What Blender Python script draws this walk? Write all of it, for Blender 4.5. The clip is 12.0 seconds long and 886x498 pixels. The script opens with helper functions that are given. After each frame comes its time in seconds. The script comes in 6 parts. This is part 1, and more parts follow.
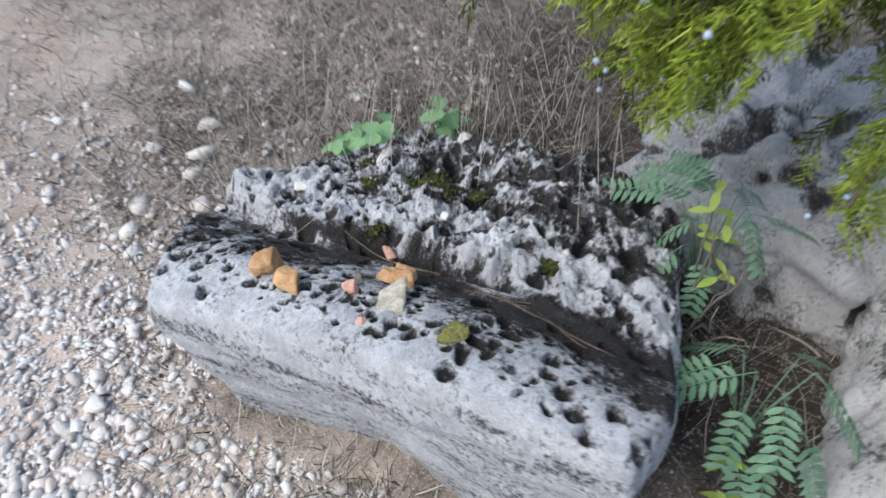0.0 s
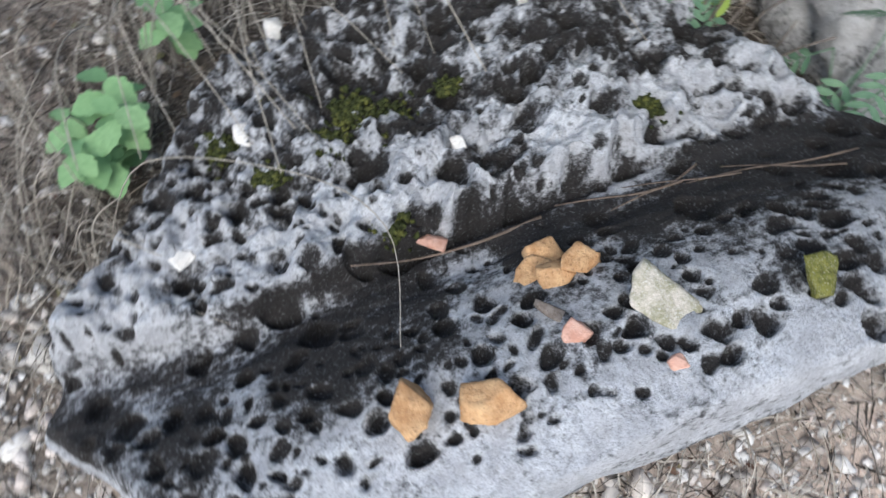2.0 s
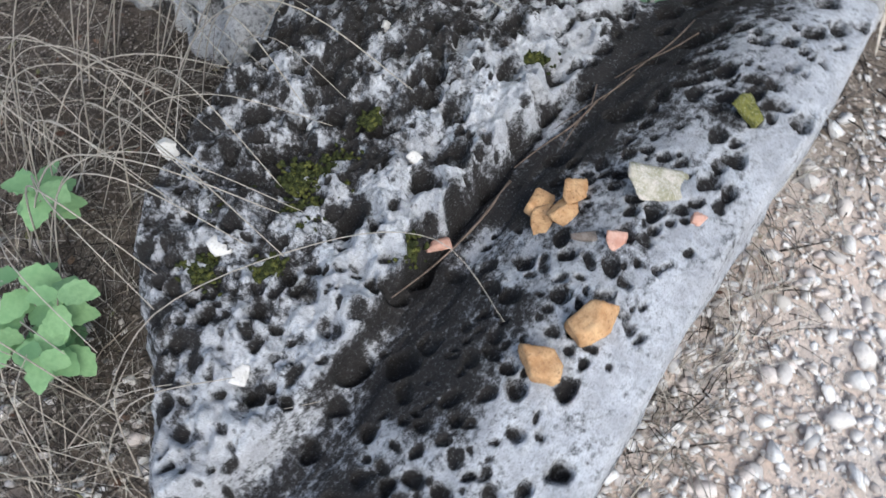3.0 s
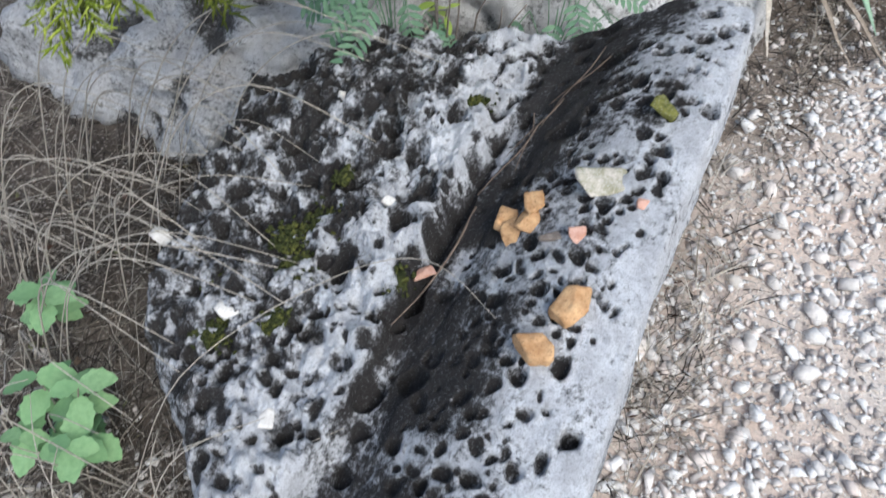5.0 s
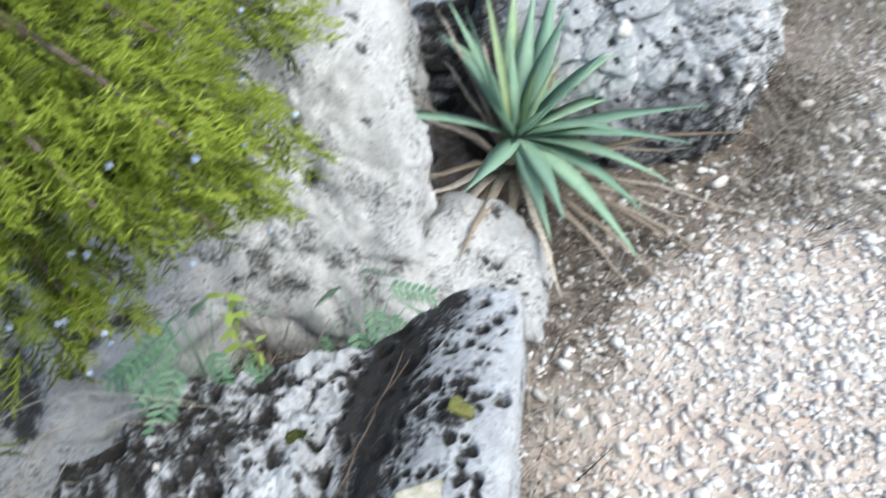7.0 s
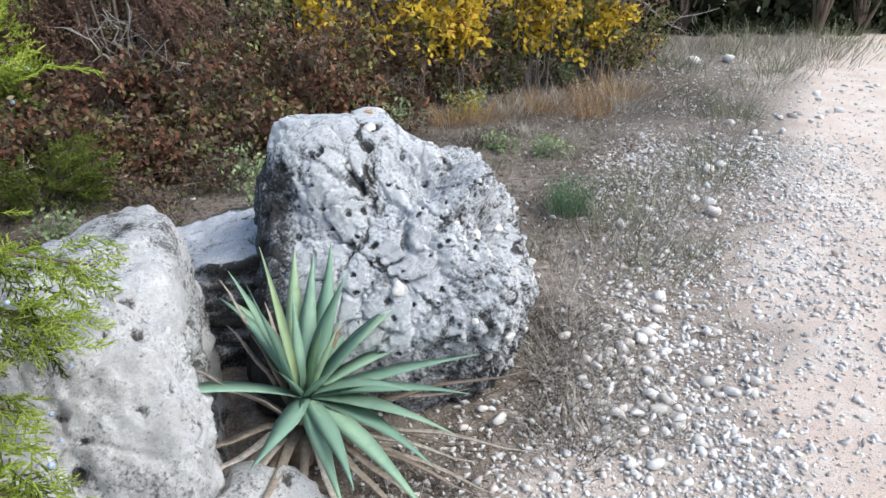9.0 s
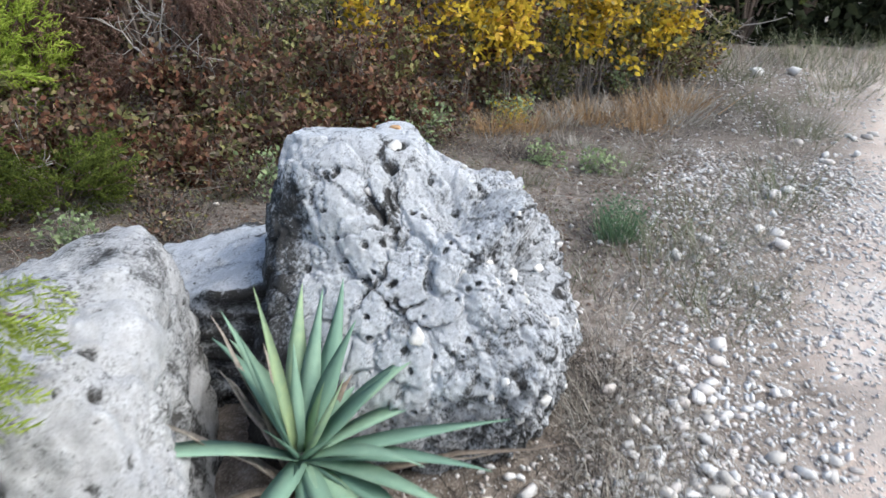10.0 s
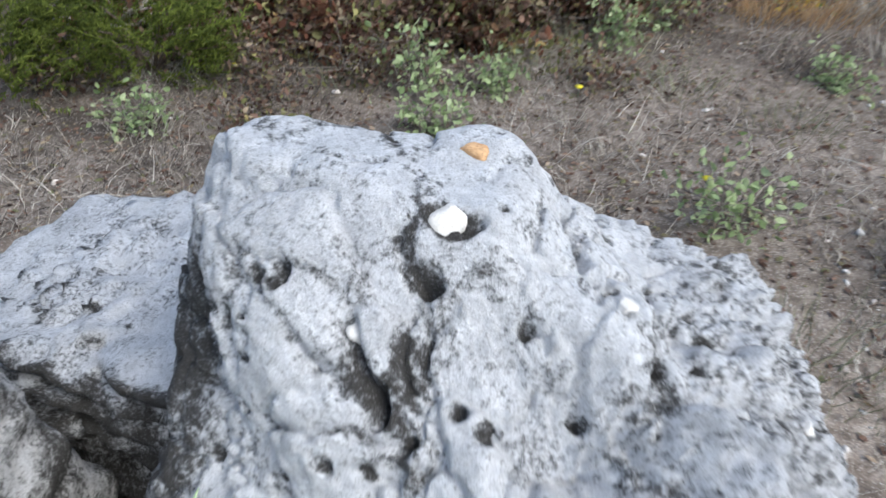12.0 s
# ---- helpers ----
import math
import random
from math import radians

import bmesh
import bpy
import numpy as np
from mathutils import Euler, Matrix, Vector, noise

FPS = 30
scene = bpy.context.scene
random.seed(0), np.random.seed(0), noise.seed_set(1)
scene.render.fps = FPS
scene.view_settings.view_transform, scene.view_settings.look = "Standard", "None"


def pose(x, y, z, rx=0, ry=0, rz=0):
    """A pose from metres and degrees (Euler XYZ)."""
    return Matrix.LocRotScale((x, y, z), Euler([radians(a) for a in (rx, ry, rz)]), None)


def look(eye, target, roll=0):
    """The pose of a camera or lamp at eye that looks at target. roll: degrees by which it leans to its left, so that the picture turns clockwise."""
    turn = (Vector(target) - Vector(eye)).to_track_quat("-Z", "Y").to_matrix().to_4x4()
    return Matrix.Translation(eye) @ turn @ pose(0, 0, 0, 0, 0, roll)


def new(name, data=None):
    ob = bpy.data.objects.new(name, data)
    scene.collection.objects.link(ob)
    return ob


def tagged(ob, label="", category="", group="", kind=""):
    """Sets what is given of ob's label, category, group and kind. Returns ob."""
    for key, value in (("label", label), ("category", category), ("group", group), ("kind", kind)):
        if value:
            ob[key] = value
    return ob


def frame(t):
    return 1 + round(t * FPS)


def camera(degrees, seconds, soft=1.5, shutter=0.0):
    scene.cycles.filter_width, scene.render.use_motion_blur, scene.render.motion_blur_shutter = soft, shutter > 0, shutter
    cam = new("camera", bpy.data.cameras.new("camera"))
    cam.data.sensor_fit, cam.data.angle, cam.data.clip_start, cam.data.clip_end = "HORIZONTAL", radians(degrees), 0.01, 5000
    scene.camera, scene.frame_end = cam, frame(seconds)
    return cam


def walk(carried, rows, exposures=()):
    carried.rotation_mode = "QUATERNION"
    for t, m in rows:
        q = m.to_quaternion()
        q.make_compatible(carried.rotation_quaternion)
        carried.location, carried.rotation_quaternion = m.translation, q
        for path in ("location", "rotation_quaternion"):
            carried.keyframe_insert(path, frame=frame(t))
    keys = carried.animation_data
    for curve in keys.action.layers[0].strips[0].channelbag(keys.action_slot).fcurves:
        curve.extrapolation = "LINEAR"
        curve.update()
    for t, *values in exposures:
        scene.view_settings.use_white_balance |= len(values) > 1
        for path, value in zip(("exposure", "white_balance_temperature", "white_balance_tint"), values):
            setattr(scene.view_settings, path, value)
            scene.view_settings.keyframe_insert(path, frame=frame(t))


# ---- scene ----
cam = camera(63.5, 12.0, 1.5, 0.4)
PATH = [
    (0, (-0.012, -0.026, 1.421), (-1.094, -0.79, -0.078), -3.5),
    (0.5, (-0.134, -0.308, 1.284), (-1.157, -0.823, -0.356), -1.6),
    (1, (-0.187, -0.527, 1.261), (-1.135, -0.783, -0.482), -0.4),
    (1.5, (-0.281, -0.7, 1.195), (-1.1, -0.7, -0.629), 0.7),
    (2, (-0.376, -0.788, 1.182), (-1.107, -0.466, -0.652), 6.5),
    (2.5, (-0.442, -0.928, 1.221), (-1.044, -0.316, -0.586), 9.8),
    (3, (-0.472, -1.045, 1.258), (-0.941, -0.269, -0.525), 9.4),
    (4.8, (-0.435, -1.176, 1.313), (-0.905, -0.225, -0.382), 4.3),
    (5, (-0.433, -1.164, 1.324), (-0.919, -0.182, -0.35), 3.4),
    (5.5, (-0.417, -1.115, 1.347), (-0.933, -0.057, -0.27), 1.1),
    (6, (-0.406, -1.103, 1.372), (-0.952, 0.052, -0.167), -2.0),
    (6.5, (-0.412, -1.091, 1.397), (-0.93, 0.205, -0.036), -3.4),
    (7, (-0.346, -1.054, 1.442), (-0.704, 0.487, 0.218), -2.4),
    (7.4, (-0.287, -1.067, 1.484), (-0.494, 0.606, 0.407), -2.6),
    (7.7, (-0.297, -1.019, 1.538), (-0.336, 0.728, 0.565), -1.0),
    (9.3, (-0.283, -1.032, 1.645), (-0.133, 0.82, 0.905), 2.1),
    (9.5, (-0.277, -0.949, 1.631), (-0.156, 0.905, 0.889), 2.4),
    (10, (-0.237, -0.66, 1.631), (-0.201, 1.192, 0.879), 3.5),
    (10.5, (-0.118, -0.251, 1.598), (-0.203, 1.589, 0.82), 4.6),
    (11, (-0.122, 0.131, 1.612), (-0.349, 1.916, 0.74), 5.6),
    (11.5, (-0.129, 0.508, 1.606), (-0.479, 2.188, 0.579), 6.2),
    (12, (-0.166, 0.872, 1.549), (-0.638, 2.404, 0.353), 5.1),
]
walk(cam, [(t, look(eye, target, roll)) for t, eye, target, roll in PATH], [(0, 0.42, 6250, 5), (6.2, 0.50, 6250, 4), (7.0, 0.80, 6300, 1), (7.7, 0.77, 6300, 1), (9.3, 0.60, 6250, 4), (12, 0.70, 6150, 4)])

# ---- light ----
world = bpy.data.worlds.new("sky")
scene.world = world
world.use_nodes = True
wn = world.node_tree.nodes
sky = wn.new("ShaderNodeTexSky")
sky.sky_type, sky.sun_disc = "NISHITA", False
SUN_ELEVATION, SUN_AZIMUTH = radians(52), radians(118)
sky.sun_elevation, sky.sun_rotation = SUN_ELEVATION, SUN_AZIMUTH
sky.air_density, sky.dust_density, sky.ozone_density = 1.0, 3.0, 1.0
wn["Background"].inputs["Strength"].default_value = 0.15
world.node_tree.links.new(sky.outputs[0], wn["Background"].inputs["Color"])
sun = new("sun", bpy.data.lights.new("sun", "SUN"))
sun.data.energy, sun.data.angle, sun.data.color = 1.5, radians(36), (1.0, 0.97, 0.92)
sun_from = Vector((math.sin(SUN_AZIMUTH) * math.cos(SUN_ELEVATION), math.cos(SUN_AZIMUTH) * math.cos(SUN_ELEVATION), math.sin(SUN_ELEVATION)))
sun.matrix_world = look(sun_from * 30, (0, 0, 0))

# ---- numeric noise ----
RNG = np.random.default_rng(7)


def lattice(i, j, k, seed):
    h = (i * 374761393 + j * 668265263 + k * 1274126177 + seed * 362437) & 0x7FFFFFFF
    h = ((h ^ (h >> 13)) * 1103515245) & 0x7FFFFFFF
    h = ((h ^ (h >> 16)) * 69069) & 0x7FFFFFFF
    return (h & 0xFFFF) / 32767.5 - 1.0


def vnoise(p, seed=0):
    """Smooth value noise in -1..1 at the rows of p."""
    b = np.floor(p).astype(np.int64)
    f = p - b
    f = f * f * (3 - 2 * f)
    out = 0
    for dx in (0, 1):
        for dy in (0, 1):
            for dz in (0, 1):
                w = (f[:, 0] if dx else 1 - f[:, 0]) * (f[:, 1] if dy else 1 - f[:, 1]) * (f[:, 2] if dz else 1 - f[:, 2])
                out = out + w * lattice(b[:, 0] + dx, b[:, 1] + dy, b[:, 2] + dz, seed)
    return out


def fbm(p, size, octaves=4, seed=0, gain=0.5):
    total, amp, q = 0, 1.0, p / size
    for o in range(octaves):
        total = total + amp * vnoise(q + 17.3 * o, seed + o)
        amp, q = amp * gain, q * 2.03
    return total


def cells(p, size, seed=0):
    """Distances to the nearest and second nearest cell point, and a value of the nearest cell."""
    q = p / size
    b = np.floor(q).astype(np.int64)
    d1, d2, own = np.full(len(p), 9.0), np.full(len(p), 9.0), np.zeros(len(p))
    for dx in (-1, 0, 1):
        for dy in (-1, 0, 1):
            for dz in (-1, 0, 1):
                c = b + (dx, dy, dz)
                pt = np.stack([c[:, a] + 0.5 + 0.45 * lattice(c[:, 0], c[:, 1], c[:, 2], seed + 11 * a) for a in range(3)], 1)
                d = np.linalg.norm(q - pt, axis=1)
                near = d < d1
                d2 = np.where(near, d1, np.minimum(d2, d))
                own = np.where(near, lattice(c[:, 0], c[:, 1], c[:, 2], seed + 77), own)
                d1 = np.where(near, d, d1)
    return d1, d2, own


def smooth(a, b, x):
    k = np.clip((x - a) / (b - a), 0, 1)
    return k * k * (3 - 2 * k)


def ground_z(x, y):
    x, y = np.asarray(x, float), np.asarray(y, float)
    z = 0.07 + 0.055 * np.clip(x, -3, 3) + 0.03 * np.clip(y, -15, 30)
    p = np.stack([np.ravel(x), np.ravel(y), 0 * np.ravel(x)], 1)
    far = 1 / (1 + 0.02 * (p[:, 0] ** 2 + p[:, 1] ** 2))
    bump = 0.022 * fbm(p, 0.6, 3, 5) + 0.006 * fbm(p, 0.09, 2, 9)
    return z + np.reshape(bump * far, x.shape)


def track_edge(y):
    """Where the packed track begins, east of the rocks."""
    return 0.5 + 0.57 * np.clip(y, 0.0, 40) + 0.12 * np.clip(y, -4, 0)


def gravel_edge(y):
    """Where the loose gravel begins beside the rocks."""
    return np.interp(y, [-9, 0.0, 0.5, 1.1, 1.7, 2.2, 9.2], [-0.48, -0.46, -0.20, 0.34, 0.52, 0.6, 2.9])


# ---- meshes ----
def mesh_of(name, verts, faces, material, soft=True, values=None):
    me = bpy.data.meshes.new(name)
    verts = np.asarray(verts, np.float32)
    if isinstance(faces, np.ndarray):
        n, k = faces.shape
        me.vertices.add(len(verts))
        me.vertices.foreach_set("co", verts.ravel())
        me.loops.add(n * k)
        me.loops.foreach_set("vertex_index", faces.astype(np.int32).ravel())
        me.polygons.add(n)
        me.polygons.foreach_set("loop_start", np.arange(0, n * k, k, dtype=np.int32))
        me.update(calc_edges=True)
    else:
        me.from_pydata([tuple(map(float, v)) for v in verts], [], faces)
    if soft:
        me.polygons.foreach_set("use_smooth", np.ones(len(me.polygons), bool))
    for key, val in (values or {}).items():
        me.attributes.new(key, "FLOAT", "POINT").data.foreach_set("value", np.asarray(val, np.float32))
    me.materials.append(material)
    me.update()
    return me


def thing(name, me, at, label, category, group="", kind=""):
    ob = new(name, me)
    ob.location = at
    return tagged(ob, label, category, group, kind)


def part(name, me, parent, label=""):
    ob = new(name, me)
    ob.parent = parent
    return tagged(ob, label)


def tube(points, radii, sides=6):
    """A tapering round stem through the points; its vertices and faces."""
    pts = [Vector(p) for p in points]
    verts, faces = [], []
    side = None
    for i, p in enumerate(pts):
        d = (pts[min(i + 1, len(pts) - 1)] - pts[max(i - 1, 0)]).normalized()
        side = (side or d.orthogonal()) - d * (side or d.orthogonal()).dot(d)
        side = side.normalized() if side.length > 1e-6 else d.orthogonal().normalized()
        other = d.cross(side)
        for k in range(sides):
            a = 2 * math.pi * k / sides
            verts.append(tuple(p + (side * math.cos(a) + other * math.sin(a)) * radii[i]))
    for i in range(len(pts) - 1):
        for k in range(sides):
            a, b = i * sides + k, i * sides + (k + 1) % sides
            faces.append((a, b, b + sides, a + sides))
    faces.append(tuple(range(sides))[::-1])
    faces.append(tuple(range(len(verts) - sides, len(verts))))
    return verts, faces


def join(pieces):
    verts, faces, n = [], [], 0
    for v, f in pieces:
        verts.extend(v)
        faces.extend(tuple(i + n for i in face) for face in f)
        n += len(v)
    return verts, faces


def blade(points, widths, up=(0, 0, 1), keel=0.25, thick=0.12):
    """A folded leaf along the points: a closed channel with an upper groove and a keel below."""
    pts = [Vector(p) for p in points]
    verts, faces = [], []
    for i, p in enumerate(pts):
        d = (pts[min(i + 1, len(pts) - 1)] - pts[max(i - 1, 0)]).normalized()
        s = d.cross(Vector(up))
        s = s.normalized() if s.length > 1e-4 else d.orthogonal().normalized()
        n = s.cross(d).normalized()
        w = widths[i] / 2
        verts += [tuple(p - s * w), tuple(p - n * w * keel), tuple(p + s * w), tuple(p - n * w * (keel + thick))]
    for i in range(len(pts) - 1):
        for k in range(4):
            a, b = 4 * i + k, 4 * i + (k + 1) % 4
            faces.append((a, b, b + 4, a + 4))
    faces += [(3, 2, 1, 0), tuple(range(len(verts) - 4, len(verts)))]
    return verts, faces


BALLS = {}


def ball(level):
    """Unit directions and triangles of an even sphere."""
    if level not in BALLS:
        bm = bmesh.new()
        bmesh.ops.create_icosphere(bm, subdivisions=level, radius=1.0)
        bm.verts.index_update()
        BALLS[level] = (np.array([v.co[:] for v in bm.verts]), np.array([[v.index for v in f.verts] for f in bm.faces]))
        bm.free()
    return BALLS[level]


def hewn(level, centre, planes, soft=14.0):
    """A rock bounded by planes (normal, point), its edges rounded; points, triangles and outward directions."""
    d, tri = ball(level)
    centre = np.array(centre)
    acc = np.zeros(len(d))
    for n, p in planes:
        n = np.array(n, float) / np.linalg.norm(n)
        reach = max(float(n @ (np.array(p) - centre)), 0.02)
        acc += np.maximum(d @ n / reach, 0) ** soft
    r = acc ** (-1 / soft)
    return centre + d * r[:, None], tri, d


def normals_of(v, tri):
    n = np.cross(v[tri[:, 1]] - v[tri[:, 0]], v[tri[:, 2]] - v[tri[:, 0]])
    out = np.zeros_like(v)
    for k in range(3):
        np.add.at(out, tri[:, k], n)
    return out / np.maximum(np.linalg.norm(out, axis=1)[:, None], 1e-9)


# ---- materials ----
def material(name, build, rough=0.9):
    m = bpy.data.materials.new(name)
    m.use_nodes = True
    nt = m.node_tree
    bsdf = nt.nodes["Principled BSDF"]
    bsdf.inputs["Roughness"].default_value = rough
    bsdf.inputs["Specular IOR Level"].default_value = 0.25
    build(nt, bsdf)
    return m


def node(nt, kind, **sockets):
    n = nt.nodes.new(kind)
    for key, val in sockets.items():
        sock = n.inputs[key.replace("_", " ")]
        if hasattr(val, "is_linked"):
            nt.links.new(val, sock)
        else:
            sock.default_value = val
    return n


def noise_of(nt, scale, detail=5.0, rough=0.6, stretch=None):
    co = nt.nodes.new("ShaderNodeNewGeometry").outputs["Position"]
    if stretch:
        mp = node(nt, "ShaderNodeMapping", Vector=co)
        mp.inputs["Scale"].default_value = stretch
        co = mp.outputs[0]
    return node(nt, "ShaderNodeTexNoise", Vector=co, Scale=scale, Detail=detail, Roughness=rough).outputs["Fac"]


def ramp(nt, fac, stops):
    r = nt.nodes.new("ShaderNodeValToRGB")
    while len(r.color_ramp.elements) < len(stops):
        r.color_ramp.elements.new(0.5)
    for e, (at, col) in zip(r.color_ramp.elements, stops):
        e.position = at
        e.color = (*col, 1) if len(col) == 3 else (col[0], col[0], col[0], 1)
    nt.links.new(fac, r.inputs[0])
    return r.outputs[0]


def mixed(nt, fac, a, b, how="MIX"):
    m = nt.nodes.new("ShaderNodeMix")
    m.data_type, m.blend_type = "RGBA", how
    for val, sock in ((fac, m.inputs[0]), (a, m.inputs[6]), (b, m.inputs[7])):
        if hasattr(val, "is_linked"):
            nt.links.new(val, sock)
        else:
            sock.default_value = val if isinstance(val, float) else (*val, 1)
    return m.outputs[2]


def bumped(nt, bsdf, height, strength, distance):
    b = node(nt, "ShaderNodeBump", Height=height, Strength=strength, Distance=distance)
    nt.links.new(b.outputs[0], bsdf.inputs["Normal"])


def limestone(pale, mid, dark, mottle=0.5, relief=0.008):
    """Weathered limestone; crust value: where black lichen grows and where shade is painted in."""
    def build(nt, bsdf):
        big = noise_of(nt, 5.0, 6.0, 0.7)
        patch = noise_of(nt, 22.0, 6.0, 0.75)
        fine = noise_of(nt, 95.0, 5.0, 0.75)
        grain = noise_of(nt, 480.0, 2.0, 0.6)
        base = ramp(nt, patch, [(0.36, mid), (0.60, pale)])
        base = mixed(nt, ramp(nt, big, [(0.42, (mottle,)), (0.62, (0,))]), base, mid)
        base = mixed(nt, ramp(nt, fine, [(0.50, (0,)), (0.66, (0.8,))]), base, mid)
        crust_shade = node(nt, "ShaderNodeAttribute")
        crust_shade.attribute_name = "crust_shade"
        total = crust_shade.outputs["Fac"]
        for fac, gain in ((fine, 2.0), (patch, 1.0), (grain, 0.7)):
            m = nt.nodes.new("ShaderNodeMath")
            m.operation = "MULTIPLY_ADD"
            m.inputs[1].default_value, m.inputs[2].default_value = gain, -0.5 * gain
            nt.links.new(fac, m.inputs[0])
            a = nt.nodes.new("ShaderNodeMath")
            a.operation = "ADD"
            nt.links.new(total, a.inputs[0])
            nt.links.new(m.outputs[0], a.inputs[1])
            total = a.outputs[0]
        grey = tuple(0.5 * (a + b) * 0.62 for a, b in zip(mid, dark))
        base = mixed(nt, ramp(nt, total, [(0.12, (0,)), (0.42, (0.85,))]), base, grey)
        base = mixed(nt, ramp(nt, grain, [(0.34, (0.4,)), (0.50, (0,))]), base, grey)
        fleck = noise_of(nt, 260.0, 5.0, 0.75)
        black = ramp(nt, grain, [(0.36, dark), (0.60, tuple(1.8 * c for c in dark))])
        black = mixed(nt, ramp(nt, fleck, [(0.57, (0,)), (0.68, (0.40,))]), black, mid)
        base = mixed(nt, ramp(nt, fleck, [(0.30, (0.7,)), (0.43, (0,))]), base, grey)
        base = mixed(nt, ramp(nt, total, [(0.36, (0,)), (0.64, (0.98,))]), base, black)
        nt.links.new(base, bsdf.inputs["Base Color"])
        hgt = mixed(nt, 0.35, mixed(nt, 0.6, patch, fine), fleck)
        bumped(nt, bsdf, hgt, 1.0, relief)
    return build


def earth(nt, bsdf):
    """Stony soil with litter, turning to packed pale limestone on the track."""
    pos = nt.nodes.new("ShaderNodeNewGeometry").outputs["Position"]
    zone = node(nt, "ShaderNodeAttribute")
    zone.attribute_name = "packed"
    big, mid, fine = noise_of(nt, 2.2, 5.0), noise_of(nt, 16.0, 6.0, 0.7), noise_of(nt, 150.0, 4.0, 0.7)
    soil = ramp(nt, mid, [(0.3, (0.09, 0.068, 0.053)), (0.5, (0.31, 0.255, 0.215)), (0.68, (0.54, 0.47, 0.41))])
    soil = mixed(nt, ramp(nt, fine, [(0.4, (0.5,)), (0.62, (0,))]), soil, (0.07, 0.055, 0.045))
    humus = node(nt, "ShaderNodeAttribute")
    humus.attribute_name = "humus"
    soil = mixed(nt, humus.outputs["Fac"], soil, (0.045, 0.036, 0.030))
    track = ramp(nt, big, [(0.35, (0.66, 0.54, 0.47)), (0.65, (0.78, 0.72, 0.67))])
    track = mixed(nt, ramp(nt, mid, [(0.42, (0,)), (0.66, (0.6,))]), track, (0.66, 0.50, 0.42))
    track = mixed(nt, ramp(nt, fine, [(0.32, (0.6,)), (0.55, (0,))]), track, (0.36, 0.30, 0.26))
    col = mixed(nt, zone.outputs["Fac"], soil, track)
    grit = node(nt, "ShaderNodeTexVoronoi", Vector=pos, Scale=110.0)
    rnd = ramp(nt, grit.outputs["Color"], [(0.50, (0,)), (0.60, (0.6,))])
    edge = ramp(nt, grit.outputs["Distance"], [(0.25, (1,)), (0.5, (0,))])
    col = mixed(nt, mixed(nt, 1.0, rnd, edge, "MULTIPLY"), col, (0.52, 0.47, 0.43))
    nt.links.new(col, bsdf.inputs["Base Color"])
    h = mixed(nt, 0.5, mixed(nt, 1.0, rnd, edge, "MULTIPLY"), fine)
    bumped(nt, bsdf, h, 0.9, 0.008)


def pieces_of(stops, per="island", grain=260.0, spots=None, through_light=0.0):
    """Many pieces in a range of colours, one for each."""
    def build(nt, bsdf):
        if per == "island":
            rnd = nt.nodes.new("ShaderNodeNewGeometry").outputs["Random Per Island"]
        else:
            rnd = nt.nodes.new("ShaderNodeObjectInfo").outputs["Random"]
        col = ramp(nt, rnd, stops)
        n = noise_of(nt, grain, 4.0, 0.65)
        col = mixed(nt, ramp(nt, n, [(0.35, (0.55,)), (0.62, (0,))]), col, spots or tuple(0.45 * c for c in stops[0][1]))
        nt.links.new(col, bsdf.inputs["Base Color"])
        if through_light:
            bsdf.inputs["Subsurface Weight"].default_value = 0.0
            tr = node(nt, "ShaderNodeBsdfTranslucent", Color=col)
            mx = nt.nodes.new("ShaderNodeMixShader")
            mx.inputs[0].default_value = through_light
            nt.links.new(bsdf.outputs[0], mx.inputs[1])
            nt.links.new(tr.outputs[0], mx.inputs[2])
            nt.links.new(mx.outputs[0], nt.nodes["Material Output"].inputs["Surface"])
        else:
            bumped(nt, bsdf, n, 0.5, 0.003)
    return build


def plain_rock(a, b, spot, scale=60.0):
    def build(nt, bsdf):
        n, m = noise_of(nt, scale, 5.0, 0.7), noise_of(nt, scale * 5, 3.0, 0.6)
        col = ramp(nt, n, [(0.35, a), (0.62, b)])
        col = mixed(nt, ramp(nt, m, [(0.56, (0,)), (0.7, (0.8,))]), col, spot)
        nt.links.new(col, bsdf.inputs["Base Color"])
        bumped(nt, bsdf, mixed(nt, 0.5, n, m), 0.6, 0.004)
    return build


M_PITTED = material("pitted_limestone", limestone((0.84, 0.86, 0.91), (0.52, 0.53, 0.57), (0.022, 0.020, 0.020), 0.35, 0.014))
M_PALE = material("pale_limestone", limestone((0.84, 0.84, 0.86), (0.58, 0.57, 0.575), (0.045, 0.042, 0.040), 0.45, 0.016))
M_LUMPY = material("lumpy_limestone", limestone((0.84, 0.85, 0.89), (0.56, 0.57, 0.60), (0.035, 0.033, 0.032), 0.5, 0.014))
M_EARTH = material("stony_earth", earth, 0.95)
M_GRAVEL = material("limestone_gravel", pieces_of([(0.0, (0.38, 0.33, 0.30)), (0.2, (0.62, 0.59, 0.57)), (0.55, (0.78, 0.77, 0.76)), (0.75, (0.72, 0.62, 0.57)), (0.85, (0.76, 0.76, 0.77)), (1.0, (0.82, 0.82, 0.82))], grain=120.0, spots=(0.50, 0.46, 0.44)))
M_COBBLE = material("limestone_cobble", pieces_of([(0.0, (0.56, 0.52, 0.48)), (0.4, (0.76, 0.75, 0.74)), (0.7, (0.74, 0.66, 0.61)), (1.0, (0.82, 0.82, 0.82))], "object", 120.0, (0.52, 0.48, 0.45)))
M_ORANGE = material("ochre_chert", plain_rock((0.42, 0.23, 0.11), (0.62, 0.40, 0.22), (0.20, 0.11, 0.065)))
